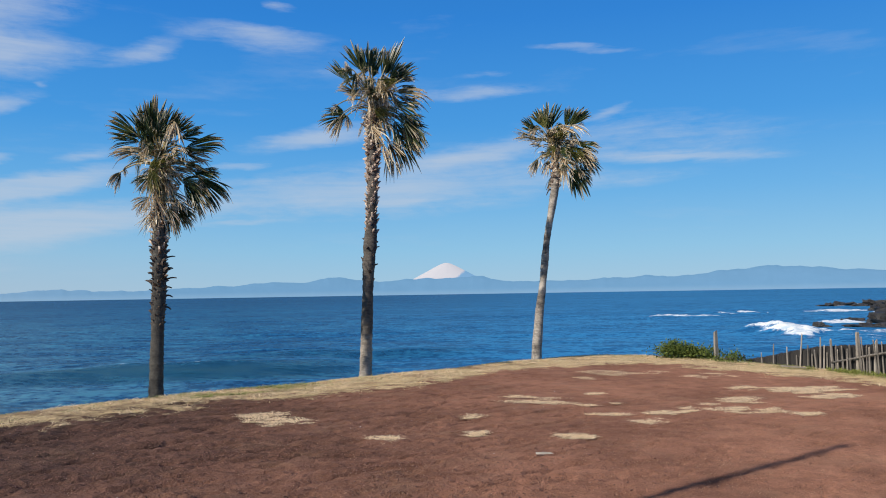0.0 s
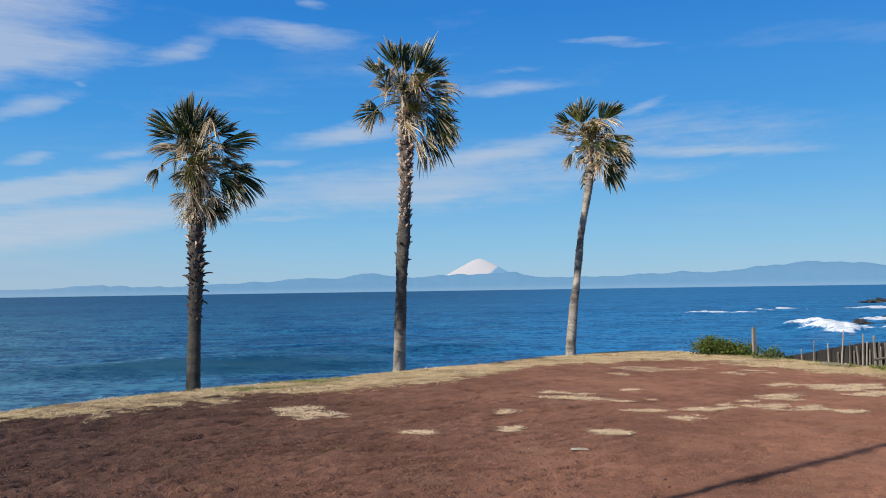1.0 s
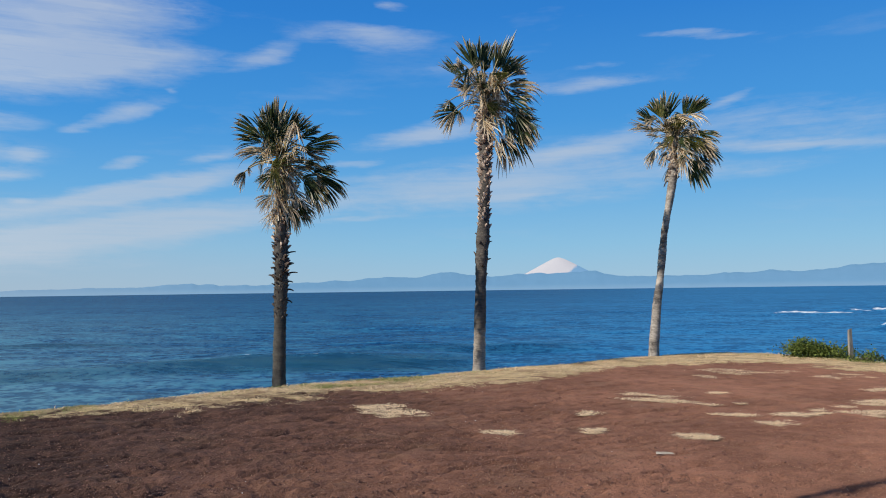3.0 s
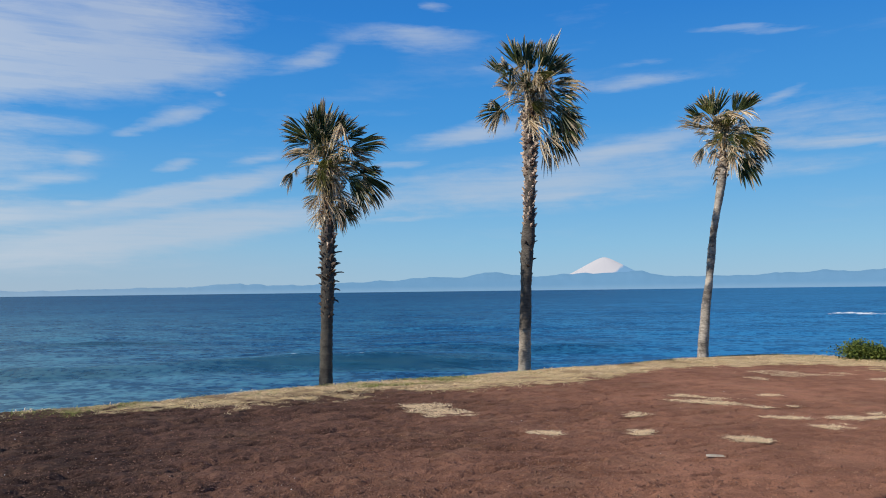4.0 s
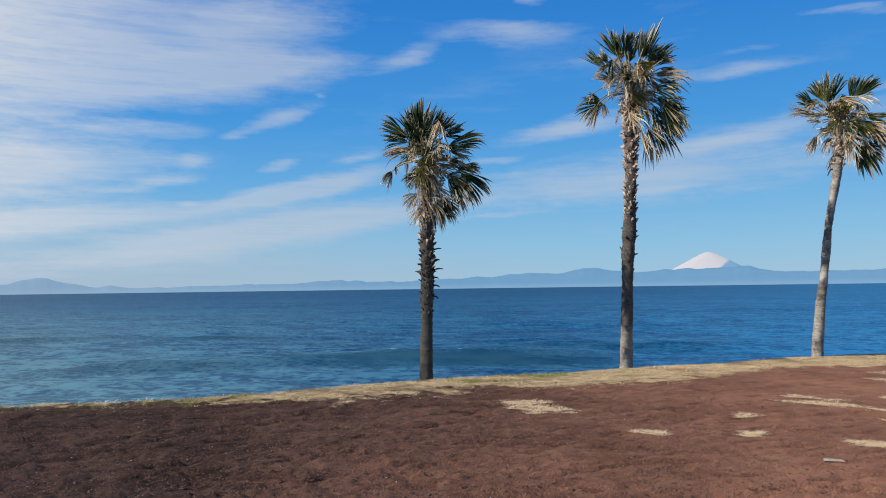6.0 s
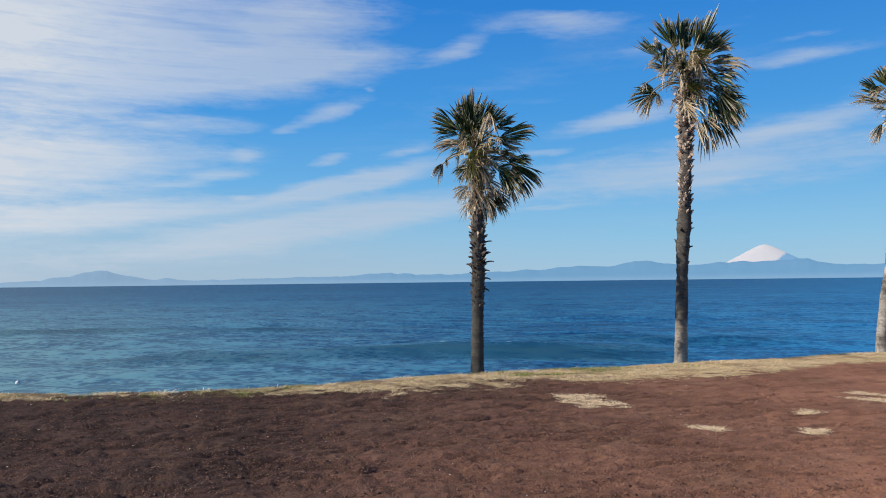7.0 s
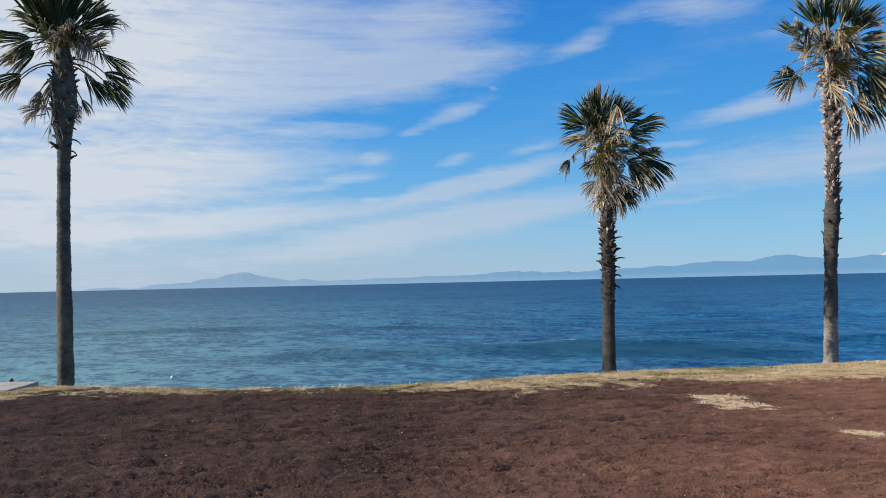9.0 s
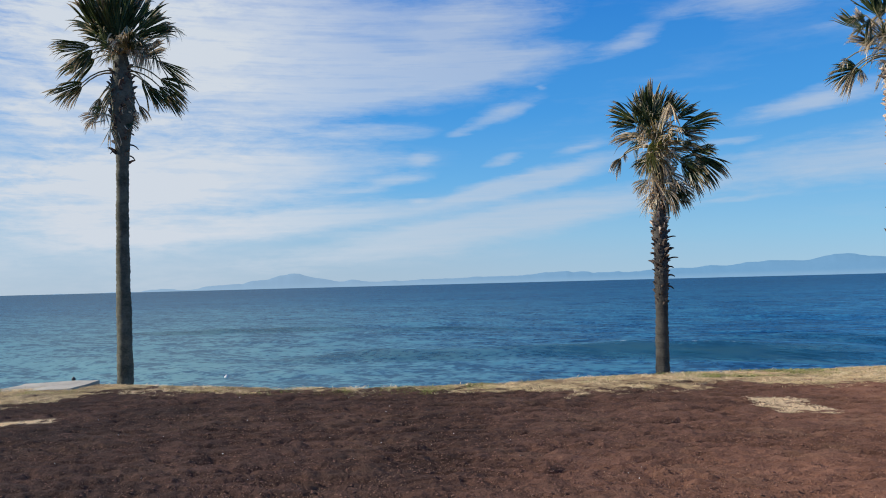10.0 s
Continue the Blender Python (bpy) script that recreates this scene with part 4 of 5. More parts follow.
frond(tree, "green", (0.68, -0.12, 4.22), (0.27, -0.51), 20, 25, 0.06)
frond(tree, "mixed", (0.30, 0.12, 4.56), (0.49, 0.06), 18, 30, 0.09)
frond(tree, "mixed", (0.55, 0.25, 4.72), (0.43, -0.03), 17, 30, 0.09)
frond(tree, "green", (0.48, -0.28, 4.31), (0.49, -0.08), 26, 35, 0.06)
frond(tree, "green", (0.33, 0.00, 3.95), (0.25, -0.58), 28, 15, 0.06)
frond(tree, "green", (0.28, 0.18, 3.86), (0.47, -0.39), 22, 20, 0.06)
frond(tree, "green", (0.24, -0.20, 3.72), (0.18, -0.49), 20, 20, 0.06)
frond(tree, "mixed", (0.24, -0.12, 4.09), (0.31, -0.44), 24, 40, 0.09)
frond(tree, "dead", (0.32, -0.34, 5.49), (-0.09, -0.65), 11, 15, 0.09)
frond(tree, "dead", (0.35, -0.28, 5.49), (0.10, -0.52), 9, 15, 0.09)
frond(tree, "dead", (0.23, -0.22, 5.46), (-0.13, -0.38), 12, 25, 0.09)
frond(tree, "dead", (-0.07, -0.34, 4.06), (0.18, -0.58), 12, 20, 0.09)
frond(tree, "dead", (-0.02, -0.28, 3.94), (-0.02, -0.56), 12, 30, 0.09)
frond(tree, "dead", (0.07, -0.22, 3.83), (0.13, -0.39), 10, 30, 0.09)
frond(tree, "mixed", (0.02, -0.12, 4.93), (0.22, -0.27), 24, 45, 0.09)
frond(tree, "dead", (-0.18, -0.28, 4.99), (-0.13, -0.36), 14, 30, 0.09)
frond(tree, "dead", (0.46, -0.22, 5.02), (0.16, -0.35), 14, 30, 0.09)
frond(tree, "mixed", (0.11, -0.28, 4.37), (0.18, -0.37), 24, 30, 0.09)
spare_fronds(tree, 9, (-0.6, 1.0), ("green", "green", "mixed"), 0.75, 11)
tatters(tree, 110, 0.36, (-1.15, 0.5), 61)
old_stalk(tree, 2.72, 0.05, -0.15, 0.20, 0.35, 1)
old_stalk(tree, 2.50, 0.05, 0.10, 0.16, 0.45, 2)
old_stalk(tree, 2.28, 0.05, -0.25, 0.24, 0.40, 3)
old_stalk(tree, 2.12, 0.05, 0.20, 0.14, 0.60, 4)
old_stalk(tree, 1.95, 0.05, -0.10, 0.15, 0.70, 5)
old_stalk(tree, 1.72, 0.04, 0.15, 0.13, 0.90, 6)
old_stalk(tree, 2.40, 0.05, -2.6, 0.13, 0.5, 7)
heart(tree, 7, (-0.07, 5.42), (0.28, 0.32), ("green",), 90)
heart(tree, 9, (0.02, 4.67), (0.35, 0.55), ("mixed", "mixed", "dead", "dead"), 91)
heart(tree, 9, (0.68, 4.34), (0.48, 0.45), ("green", "green", "mixed"), 92)
heart(tree, 6, (0.08, 3.80), (0.22, 0.31), ("mixed", "mixed", "dead", "dead"), 93)
tree = palm((-2.08, 19.63), -6.05, [(0, -0.3), (0, 0), (0.04, 0.92), (0.09, 2.36), (0.19, 3.8), (0.24, 4.8), (0.24, 5.95), (0.26, 6.67), (0.29, 7.1)], (0.29, 0.0, 6.85),
            [(-0.3, 0.185), (0.05, 0.16), (0.9, 0.15), (1.6, 0.142), (2.5, 0.142), (2.75, 0.165), (3.0, 0.145), (3.2, 0.17), (3.5, 0.155), (4.0, 0.122), (5.2, 0.14), (6.3, 0.15), (7.1, 0.05)],
            [(2.3, 3.5, 10, 0.75, 0.9, DARK_BOOTS), (3.5, 4.8, 100, 0.84, 0.3, BOOTS), (4.8, 6.6, 190, 0.98, 0.6, BOOTS)], BARK_TALL, "tall fan palm with a thick, partly smooth trunk and wind-torn crown")
frond(tree, "green", (-0.02, -0.12, 7.72), (-0.28, 0.73), 20, 10, 0.00)
frond(tree, "green", (0.05, 0.12, 7.69), (-0.06, 0.87), 21, 10, 0.00)
frond(tree, "green", (0.27, 0.25, 7.65), (0.11, 0.86), 15, 20, 0.00)
frond(tree, "green", (0.15, -0.28, 7.72), (0.01, 0.67), 18, 35, 0.00)
frond(tree, "green", (0.58, 0.00, 7.65), (0.33, 0.97), 9, 20, 0.00)
frond(tree, "green", (0.78, 0.18, 7.50), (0.58, 0.63), 21, 10, 0.00)
frond(tree, "green", (0.70, -0.20, 7.49), (0.39, 0.46), 22, 25, 0.00)
frond(tree, "green", (0.50, -0.12, 7.59), (0.21, 0.65), 12, 35, 0.00)
frond(tree, "green", (0.85, 0.12, 7.45), (0.41, 0.27), 18, 30, 0.00)
frond(tree, "green", (-0.34, 0.25, 7.56), (-0.48, 0.52), 11, 15, 0.00)
frond(tree, "mixed", (-0.28, -0.28, 7.49), (-0.14, 0.43), 13, 25, 0.00)
frond(tree, "mixed", (-0.13, 0.00, 7.14), (-0.49, 0.26), 11, 20, 0.00)
frond(tree, "mixed", (0.00, 0.18, 7.11), (-0.49, 0.23), 12, 40, 0.09)
frond(tree, "mixed", (0.87, -0.20, 7.15), (0.91, -0.08), 8, 10, 0.09)
frond(tree, "mixed", (0.93, -0.12, 7.06), (0.52, -0.23), 16, 30, 0.09)
frond(tree, "olive", (0.88, -0.45, 7.39), (-0.47, -0.11), 15, 20, 0.06)
frond(tree, "olive", (0.30, -0.45, 6.64), (0.42, -0.26), 26, 10, 0.06)
frond(tree, "dead", (0.12, -0.22, 7.38), (-0.15, -0.47), 20, 20, 0.09)
frond(tree, "dead", (0.44, -0.34, 7.41), (-0.06, -0.44), 20, 20, 0.09)
frond(tree, "dead", (0.70, -0.28, 7.39), (0.26, -0.32), 16, 20, 0.09)
frond(tree, "dead", (-0.08, -0.22, 7.52), (-0.12, -0.38), 14, 20, 0.09)
frond(tree, "mixed", (0.27, -0.12, 7.20), (-0.18, -0.41), 26, 35, 0.09)
frond(tree, "mixed", (0.50, 0.12, 7.12), (0.20, -0.44), 28, 35, 0.09)
frond(tree, "mixed", (0.70, 0.25, 7.24), (0.37, -0.44), 24, 35, 0.09)
frond(tree, "dead", (0.61, -0.34, 7.09), (-0.09, -0.53), 18, 30, 0.09)
frond(tree, "green", (0.87, 0.00, 6.91), (0.67, -0.23), 24, 20, 0.06)
frond(tree, "green", (1.07, 0.18, 6.42), (0.59, -0.29), 25, 10, 0.06)
frond(tree, "green", (1.04, -0.20, 6.30), (0.52, -0.62), 23, 10, 0.06)
frond(tree, "green", (1.16, -0.12, 6.56), (0.44, -0.12), 18, 25, 0.06)
frond(tree, "green", (0.86, 0.12, 6.12), (0.43, -0.79), 20, 15, 0.06)
frond(tree, "mixed", (0.69, 0.25, 5.91), (0.22, -0.85), 13, 15, 0.09)
frond(tree, "green", (0.93, -0.28, 6.59), (0.52, -0.59), 26, 30, 0.06)
frond(tree, "green", (0.81, 0.00, 6.44), (0.34, -0.79), 24, 30, 0.06)
frond(tree, "dead", (0.21, -0.34, 6.23), (0.36, -0.53), 17, 10, 0.09)
frond(tree, "dead", (0.51, -0.28, 5.74), (0.20, -0.61), 17, 10, 0.09)
frond(tree, "dead", (0.31, -0.22, 6.09), (0.11, -0.44), 14, 25, 0.09)
frond(tree, "dead", (0.60, -0.34, 5.91), (0.40, -0.58), 14, 25, 0.09)
frond(tree, "green", (-0.42, 0.25, 6.62), (-0.70, -0.15), 34, 10, 0.06)
frond(tree, "mixed", (-0.51, -0.28, 6.52), (-0.30, -0.48), 15, 15, 0.09)
frond(tree, "mixed", (-0.40, 0.00, 6.57), (0.04, -0.31), 14, 20, 0.09)
frond(tree, "green", (-0.49, 0.18, 6.70), (-0.40, 0.11), 24, 25, 0.06)
frond(tree, "dead", (-0.66, -0.22, 6.78), (-0.12, -0.21), 20, 20, 0.09)
spare_fronds(tree, 10, (-0.5, 1.0), ("green", "green", "mixed"), 0.85, 12)
tatters(tree, 190, 0.55, (-0.7, 0.75), 62, 0.12)
old_stalk(tree, 3.16, 0.15, 0.0, 0.13, 0.2, 1)
old_stalk(tree, 2.72, 0.12, 0.1, 0.12, 0.2, 2)
heart(tree, 12, (0.29, 7.16), (0.53, 0.54), ("mixed", "mixed", "dead", "dead"), 100)
heart(tree, 8, (-0.02, 7.64), (0.50, 0.36), ("green", "green", "mixed"), 101)
heart(tree, 8, (0.45, 7.74), (0.50, 0.30), ("green", "green", "mixed"), 102)
heart(tree, 6, (0.94, 7.36), (0.38, 0.33), ("green", "mixed", "mixed"), 103)
heart(tree, 9, (1.01, 6.28), (0.51, 0.68), ("green", "green", "mixed"), 104)
heart(tree, 5, (0.43, 6.57), (0.29, 0.33), ("mixed", "mixed", "dead", "dead"), 105)
tree = palm((2.75, 24.26), 6.45, [(0, -0.3), (0, 0), (0.12, 1.35), (0.27, 2.41), (0.39, 3.6), (0.58, 4.6), (0.74, 5.48), (0.78, 6.5)], (0.78, 0.0, 6.45),
            [(-0.3, 0.175), (0.1, 0.155), (1.3, 0.135), (2.4, 0.112), (3.1, 0.125), (3.5, 0.103), (4.6, 0.112), (5.5, 0.13), (6.5, 0.05)],
            [(5.3, 6.4, 60, 0.95, 0.6, BOOTS), (3.0, 3.4, 4, 0.6, 0.1, DARK_BOOTS)], BARK_PALE, "slender leaning fan palm with a smooth pale trunk")
frond(tree, "green", (0.46, -0.12, 7.19), (-0.30, 0.70), 19, 10, 0.00)
frond(tree, "green", (0.51, 0.12, 7.19), (0.31, 1.02), 13, 10, 0.00)
frond(tree, "green", (0.53, 0.25, 7.24), (-0.12, 0.76), 19, 20, 0.00)
frond(tree, "olive", (0.41, -0.45, 7.12), (-0.17, 0.48), 22, 20, 0.00)
frond(tree, "green", (0.64, 0.00, 7.22), (-0.02, 0.65), 16, 30, 0.00)
frond(tree, "green", (1.10, 0.18, 7.27), (0.19, 0.69), 12, 15, 0.00)
frond(tree, "green", (1.20, -0.20, 7.23), (0.64, 0.51), 14, 10, 0.00)
frond(tree, "green", (1.17, -0.12, 7.20), (0.43, 0.52), 16, 30, 0.00)
frond(tree, "green", (0.16, 0.12, 7.13), (-0.49, 0.38), 15, 10, 0.00)
frond(tree, "mixed", (0.18, 0.25, 7.06), (-0.35, 0.19), 16, 30, 0.00)
frond(tree, "mixed", (0.19, -0.28, 6.82), (-0.76, 0.25), 8, 15, 0.09)
frond(tree, "dead", (0.28, -0.22, 6.77), (-0.67, 0.13), 10, 20, 0.09)
frond(tree, "mixed", (0.31, 0.18, 6.68), (-0.39, 0.11), 12, 30, 0.09)
frond(tree, "green", (1.42, -0.20, 6.65), (0.73, -0.22), 9, 10, 0.06)
frond(tree, "mixed", (1.37, -0.12, 6.72), (0.49, -0.13), 12, 25, 0.09)
frond(tree, "dead", (1.24, -0.34, 7.20), (0.59, -0.24), 11, 20, 0.09)
frond(tree, "dead", (0.85, -0.28, 7.21), (0.66, -0.35), 15, 20, 0.09)
frond(tree, "olive", (0.56, -0.45, 6.94), (0.57, 0.09), 16, 15, 0.06)
frond(tree, "dead", (0.64, -0.34, 7.04), (-0.18, -0.35), 18, 20, 0.09)
frond(tree, "dead", (1.02, -0.28, 7.10), (0.17, -0.40), 18, 20, 0.09)
frond(tree, "mixed", (0.88, -0.20, 6.85), (-0.29, -0.35), 24, 35, 0.09)
frond(tree, "mixed", (1.05, -0.12, 6.77), (0.34, -0.37), 24, 35, 0.09)
frond(tree, "olive", (1.04, -0.45, 6.45), (0.58, -0.45), 29, 15, 0.06)
frond(tree, "green", (1.50, 0.25, 6.33), (0.53, -0.52), 25, 10, 0.06)
frond(tree, "mixed", (1.39, -0.28, 6.44), (0.58, -0.34), 20, 25, 0.09)
frond(tree, "green", (1.20, 0.00, 5.91), (0.47, -0.83), 18, 10, 0.06)
frond(tree, "green", (1.38, 0.18, 6.01), (0.51, -0.55), 20, 20, 0.06)
frond(tree, "dead", (0.99, -0.34, 5.92), (0.09, -0.72), 17, 10, 0.09)
frond(tree, "dead", (0.86, -0.28, 6.24), (0.48, -0.59), 16, 20, 0.09)
frond(tree, "dead", (0.73, -0.22, 6.46), (0.23, -0.58), 18, 20, 0.09)
frond(tree, "mixed", (0.62, 0.25, 6.47), (-0.39, -0.13), 23, 20, 0.09)
frond(tree, "mixed", (0.19, -0.28, 6.19), (-0.26, -0.48), 14, 15, 0.09)
frond(tree, "mixed", (0.54, 0.00, 6.18), (-0.19, -0.42), 19, 20, 0.09)
frond(tree, "mixed", (0.60, 0.18, 5.68), (-0.12, -0.43), 11, 20, 0.09)
frond(tree, "olive", (0.76, -0.45, 6.57), (-0.32, -0.31), 20, 30, 0.06)
frond(tree, "dead", (1.15, -0.22, 6.48), (0.30, -0.69), 16, 30, 0.09)
spare_fronds(tree, 9, (-0.5, 0.9), ("green", "green", "mixed", "olive"), 0.85, 13)
tatters(tree, 220, 0.75, (-0.7, 0.6), 63, 0.10)
old_stalk(tree, 5.42, 0.70, 2.9, 0.16, 1.6, 1)
old_stalk(tree, 5.25, 0.68, 3.3, 0.14, 1.8, 2)
heart(tree, 9, (0.46, 7.23), (0.47, 0.27), ("green", "green", "mixed"), 110)
heart(tree, 7, (1.17, 7.20), (0.43, 0.27), ("green", "green", "mixed"), 111)
heart(tree, 12, (0.79, 6.87), (0.71, 0.37), ("mixed", "mixed", "dead", "dead"), 112)
heart(tree, 10, (1.32, 6.12), (0.57, 0.51), ("green", "mixed", "mixed"), 113)
heart(tree, 5, (0.48, 6.35), (0.33, 0.35), ("mixed", "mixed", "dead", "dead"), 114)
tree = palm((-15.45, 9.58), -58.2, [(0, -0.3), (0, 0), (-0.01, 1.62), (-0.03, 3.08), (-0.02, 4.66), (-0.02, 5.46), (-0.03, 7.6)], (-0.06, 0.0, 6.95),
            [(-0.3, 0.18), (0.1, 0.165), (1.6, 0.15), (3.0, 0.132), (4.7, 0.13), (5.2, 0.16), (5.6, 0.22), (6.2, 0.25), (6.7, 0.19), (7.1, 0.13), (7.6, 0.06)],
            [(4.7, 5.3, 12, 0.9, 0.9, DARK_BOOTS), (5.3, 6.8, 90, 0.75, 0.3, DARK_BOOTS)], BARK_GREEN, "tall fan palm with a smooth grey-green trunk, seen against the light")
frond(tree, "green", (-0.22, -0.12, 7.44), (-0.71, 0.81), 19, 10, 0.00)
frond(tree, "green", (-0.26, 0.12, 7.41), (-0.45, 1.24), 22, 15, 0.00)
frond(tree, "green", (-0.20, 0.25, 7.44), (-0.12, 1.56), 24, 10, 0.00)
frond(tree, "green", (-0.07, -0.28, 7.46), (0.21, 1.56), 22, 10, 0.00)
frond(tree, "green", (-0.31, 0.00, 7.38), (-0.50, 0.31), 18, 15, 0.00)
frond(tree, "green", (-0.22, 0.18, 7.32), (-0.28, 0.21), 22, 30, 0.00)
frond(tree, "green", (-0.13, -0.20, 7.42), (0.01, 1.03), 30, 35, 0.00)
frond(tree, "green", (-0.02, -0.12, 7.41), (0.32, 1.20), 20, 30, 0.00)
frond(tree, "mixed", (-0.20, 0.12, 7.22), (-0.20, 0.15), 20, 30, 0.00)
frond(tree, "green", (0.35, 0.25, 7.81), (0.52, 0.65), 15, 10, 0.00)
frond(tree, "green", (0.29, -0.28, 7.47), (0.81, 0.44), 14, 10, 0.00)
frond(tree, "green", (0.22, 0.00, 7.51), (0.48, 0.25), 20, 30, 0.00)
frond(tree, "mixed", (0.36, 0.18, 7.13), (0.65, 0.39), 13, 20, 0.00)
frond(tree, "mixed", (0.31, -0.20, 7.23), (0.39, 0.12), 18, 35, 0.09)
frond(tree, "dead", (1.05, -0.22, 7.76), (0.23, -0.23), 9, 20, 0.09)
frond(tree, "dead", (0.86, -0.34, 7.56), (0.18, -0.26), 10, 20, 0.09)
frond(tree, "green", (0.73, 0.25, 7.11), (0.72, -0.37), 10, 10, 0.06)
frond(tree, "green", (0.75, -0.28, 6.56), (0.70, -0.26), 20, 8, 0.06)
frond(tree, "green", (0.74, 0.00, 6.47), (0.58, -0.51), 16, 10, 0.06)
frond(tree, "green", (0.40, 0.18, 6.66), (0.27, -0.60), 13, 20, 0.06)
frond(tree, "green", (0.51, -0.20, 6.40), (0.43, -0.44), 13, 20, 0.06)
frond(tree, "green", (-0.63, -0.12, 7.19), (-0.88, -0.03), 10, 10, 0.06)
frond(tree, "mixed", (-0.59, 0.12, 7.13), (-0.59, -0.30), 14, 20, 0.09)
frond(tree, "green", (-0.56, 0.25, 7.04), (-0.61, -0.54), 14, 15, 0.06)
frond(tree, "green", (-0.59, -0.28, 7.08), (-0.43, -0.45), 18, 35, 0.06)
frond(tree, "green", (-0.79, 0.00, 6.44), (-0.67, -0.32), 15, 10, 0.06)
frond(tree, "mixed", (-0.81, 0.18, 6.39), (-0.44, -0.42), 12, 25, 0.09)
frond(tree, "mixed", (-0.46, -0.20, 6.08), (-0.06, -0.41), 22, 20, 0.09)
frond(tree, "dead", (-0.38, -0.28, 5.79), (0.04, -0.36), 18, 20, 0.09)
frond(tree, "mixed", (0.33, 0.12, 6.04), (0.20, -0.31), 18, 20, 0.09)
frond(tree, "mixed", (0.24, 0.25, 6.03), (-0.07, -0.32), 18, 30, 0.09)
frond(tree, "dead", (0.09, -0.28, 7.67), (0.06, -0.54), 13, 20, 0.09)
frond(tree, "dead", (-0.04, -0.22, 7.48), (-0.07, -0.35), 14, 30, 0.09)
frond(tree, "mixed", (-0.24, 0.18, 7.39), (0.24, -0.29), 24, 40, 0.09)
frond(tree, "mixed", (0.09, -0.20, 7.42), (0.24, -0.35), 22, 40, 0.09)
frond(tree, "dead", (-0.25, -0.22, 5.44), (0.06, -0.43), 16, 20, 0.09)
spare_fronds(tree, 8, (0.3, 1.2), ("green", "green", "mixed"), 1.0, 14)
tatters(tree, 36, 0.34, (-1.6, -0.6), 64)
tatters(tree, 28, 0.5, (0.1, 0.8), 65)
old_stalk(tree, 5.12, -0.02, 0.0, 0.22, 0.9, 1)
old_stalk(tree, 5.38, -0.02, 0.2, 0.14, 0.7, 2)
old_stalk(tree, 4.88, -0.02, -0.2, 0.15, 1.1, 3)
old_stalk(tree, 5.0, -0.02, 2.9, 0.14, 1.0, 4)
heart(tree, 6, (-0.05, 7.61), (0.38, 0.34), ("green", "green", "mixed"), 120)
heart(tree, 5, (0.51, 7.36), (0.35, 0.31), ("green", "green", "mixed"), 121)
heart(tree, 5, (-0.40, 5.79), (0.13, 0.30), ("green", "mixed", "mixed"), 122)
heart(tree, 5, (-0.03, 5.65), (0.18, 0.33), ("green", "mixed", "mixed"), 123)

# ---- fence, post and shrub at the seaward corner ----


def stake(name, x, y, z, high, half, lean, turn, mat, parent=None):
    """A split, weathered stake with a ragged top."""
    verts, faces = [], []
    rows = 5
    for n in range(rows):
        f = n / (rows - 1)
        w = half * (1 - 0.25 * f) * rng.uniform(0.85, 1.15)
        t = half * 0.7 * (1 - 0.2 * f)
        h = high * f
        verts += [Vector((-w, -t, h)), Vector((w * 0.9, -t, h + (0.03 if n == rows - 1 else 0))), Vector((w, t, h)), Vector((-w, t * 0.9, h - (0.025 if n == rows - 1 else 0)))]
    for n in range(rows - 1):
        for k in range(4):
            faces.append((n * 4 + k, n * 4 + (k + 1) % 4, n * 4 + 4 + (k + 1) % 4, n * 4 + 4 + k))
    faces += [(3, 2, 1, 0), tuple(range(4 * rows - 4, 4 * rows))]
    ob = link(name, verts, faces, mat, parent)
    ob.matrix_basis = Matrix.Translation((x, y, z)) @ Matrix.Rotation(turn, 4, "Z") @ Matrix.Rotation(lean[0], 4, "Y") @ Matrix.Rotation(lean[1], 4, "X")
    return ob


LINE = ((8.56, 22.4), (9.76, 17.46), (10.25, 15.4))


def on_line(f):
    """A place on the fence's line, 0 to 1 along it."""
    if f < 0.72:
        a, b, k = LINE[0], LINE[1], f / 0.72
    else:
        a, b, k = LINE[1], LINE[2], (f - 0.72) / 0.28
    return a[0] + (b[0] - a[0]) * k, a[1] + (b[1] - a[1]) * k


fence = new("fence")
fx, fy = on_line(0)
fence.location = (fx, fy, float(ground_z(fx, fy)))
tagged(fence, "ramshackle fence of grey driftwood stakes before dark boards", "fence")


def fence_stake(name, f, high, half, lean, mat, off=0.0):
    px, py = on_line(f)
    pz = float(ground_z(px, py)) - 0.12
    return stake(name, px + off - fx, py + off * 0.3 - fy, pz - fence.location.z, high, half, lean, 1.8 + rng.uniform(-0.4, 0.4), mat, fence)


def panel_top(f):
    return float(np.interp(f, (0, 0.11, 0.28, 0.43, 0.61, 0.73, 1.0), (-0.36, -0.23, 0.02, 0.21, 0.31, 0.39, 0.50)))


for n in range(58):
    f = n / 57
    px, py = on_line(f)
    fence_stake("board", f, panel_top(f) + rng.uniform(-0.008, 0.008) - float(ground_z(px, py)) + 0.12, 0.085, (rng.uniform(-0.01, 0.01), 0), BOARD, 0.06)
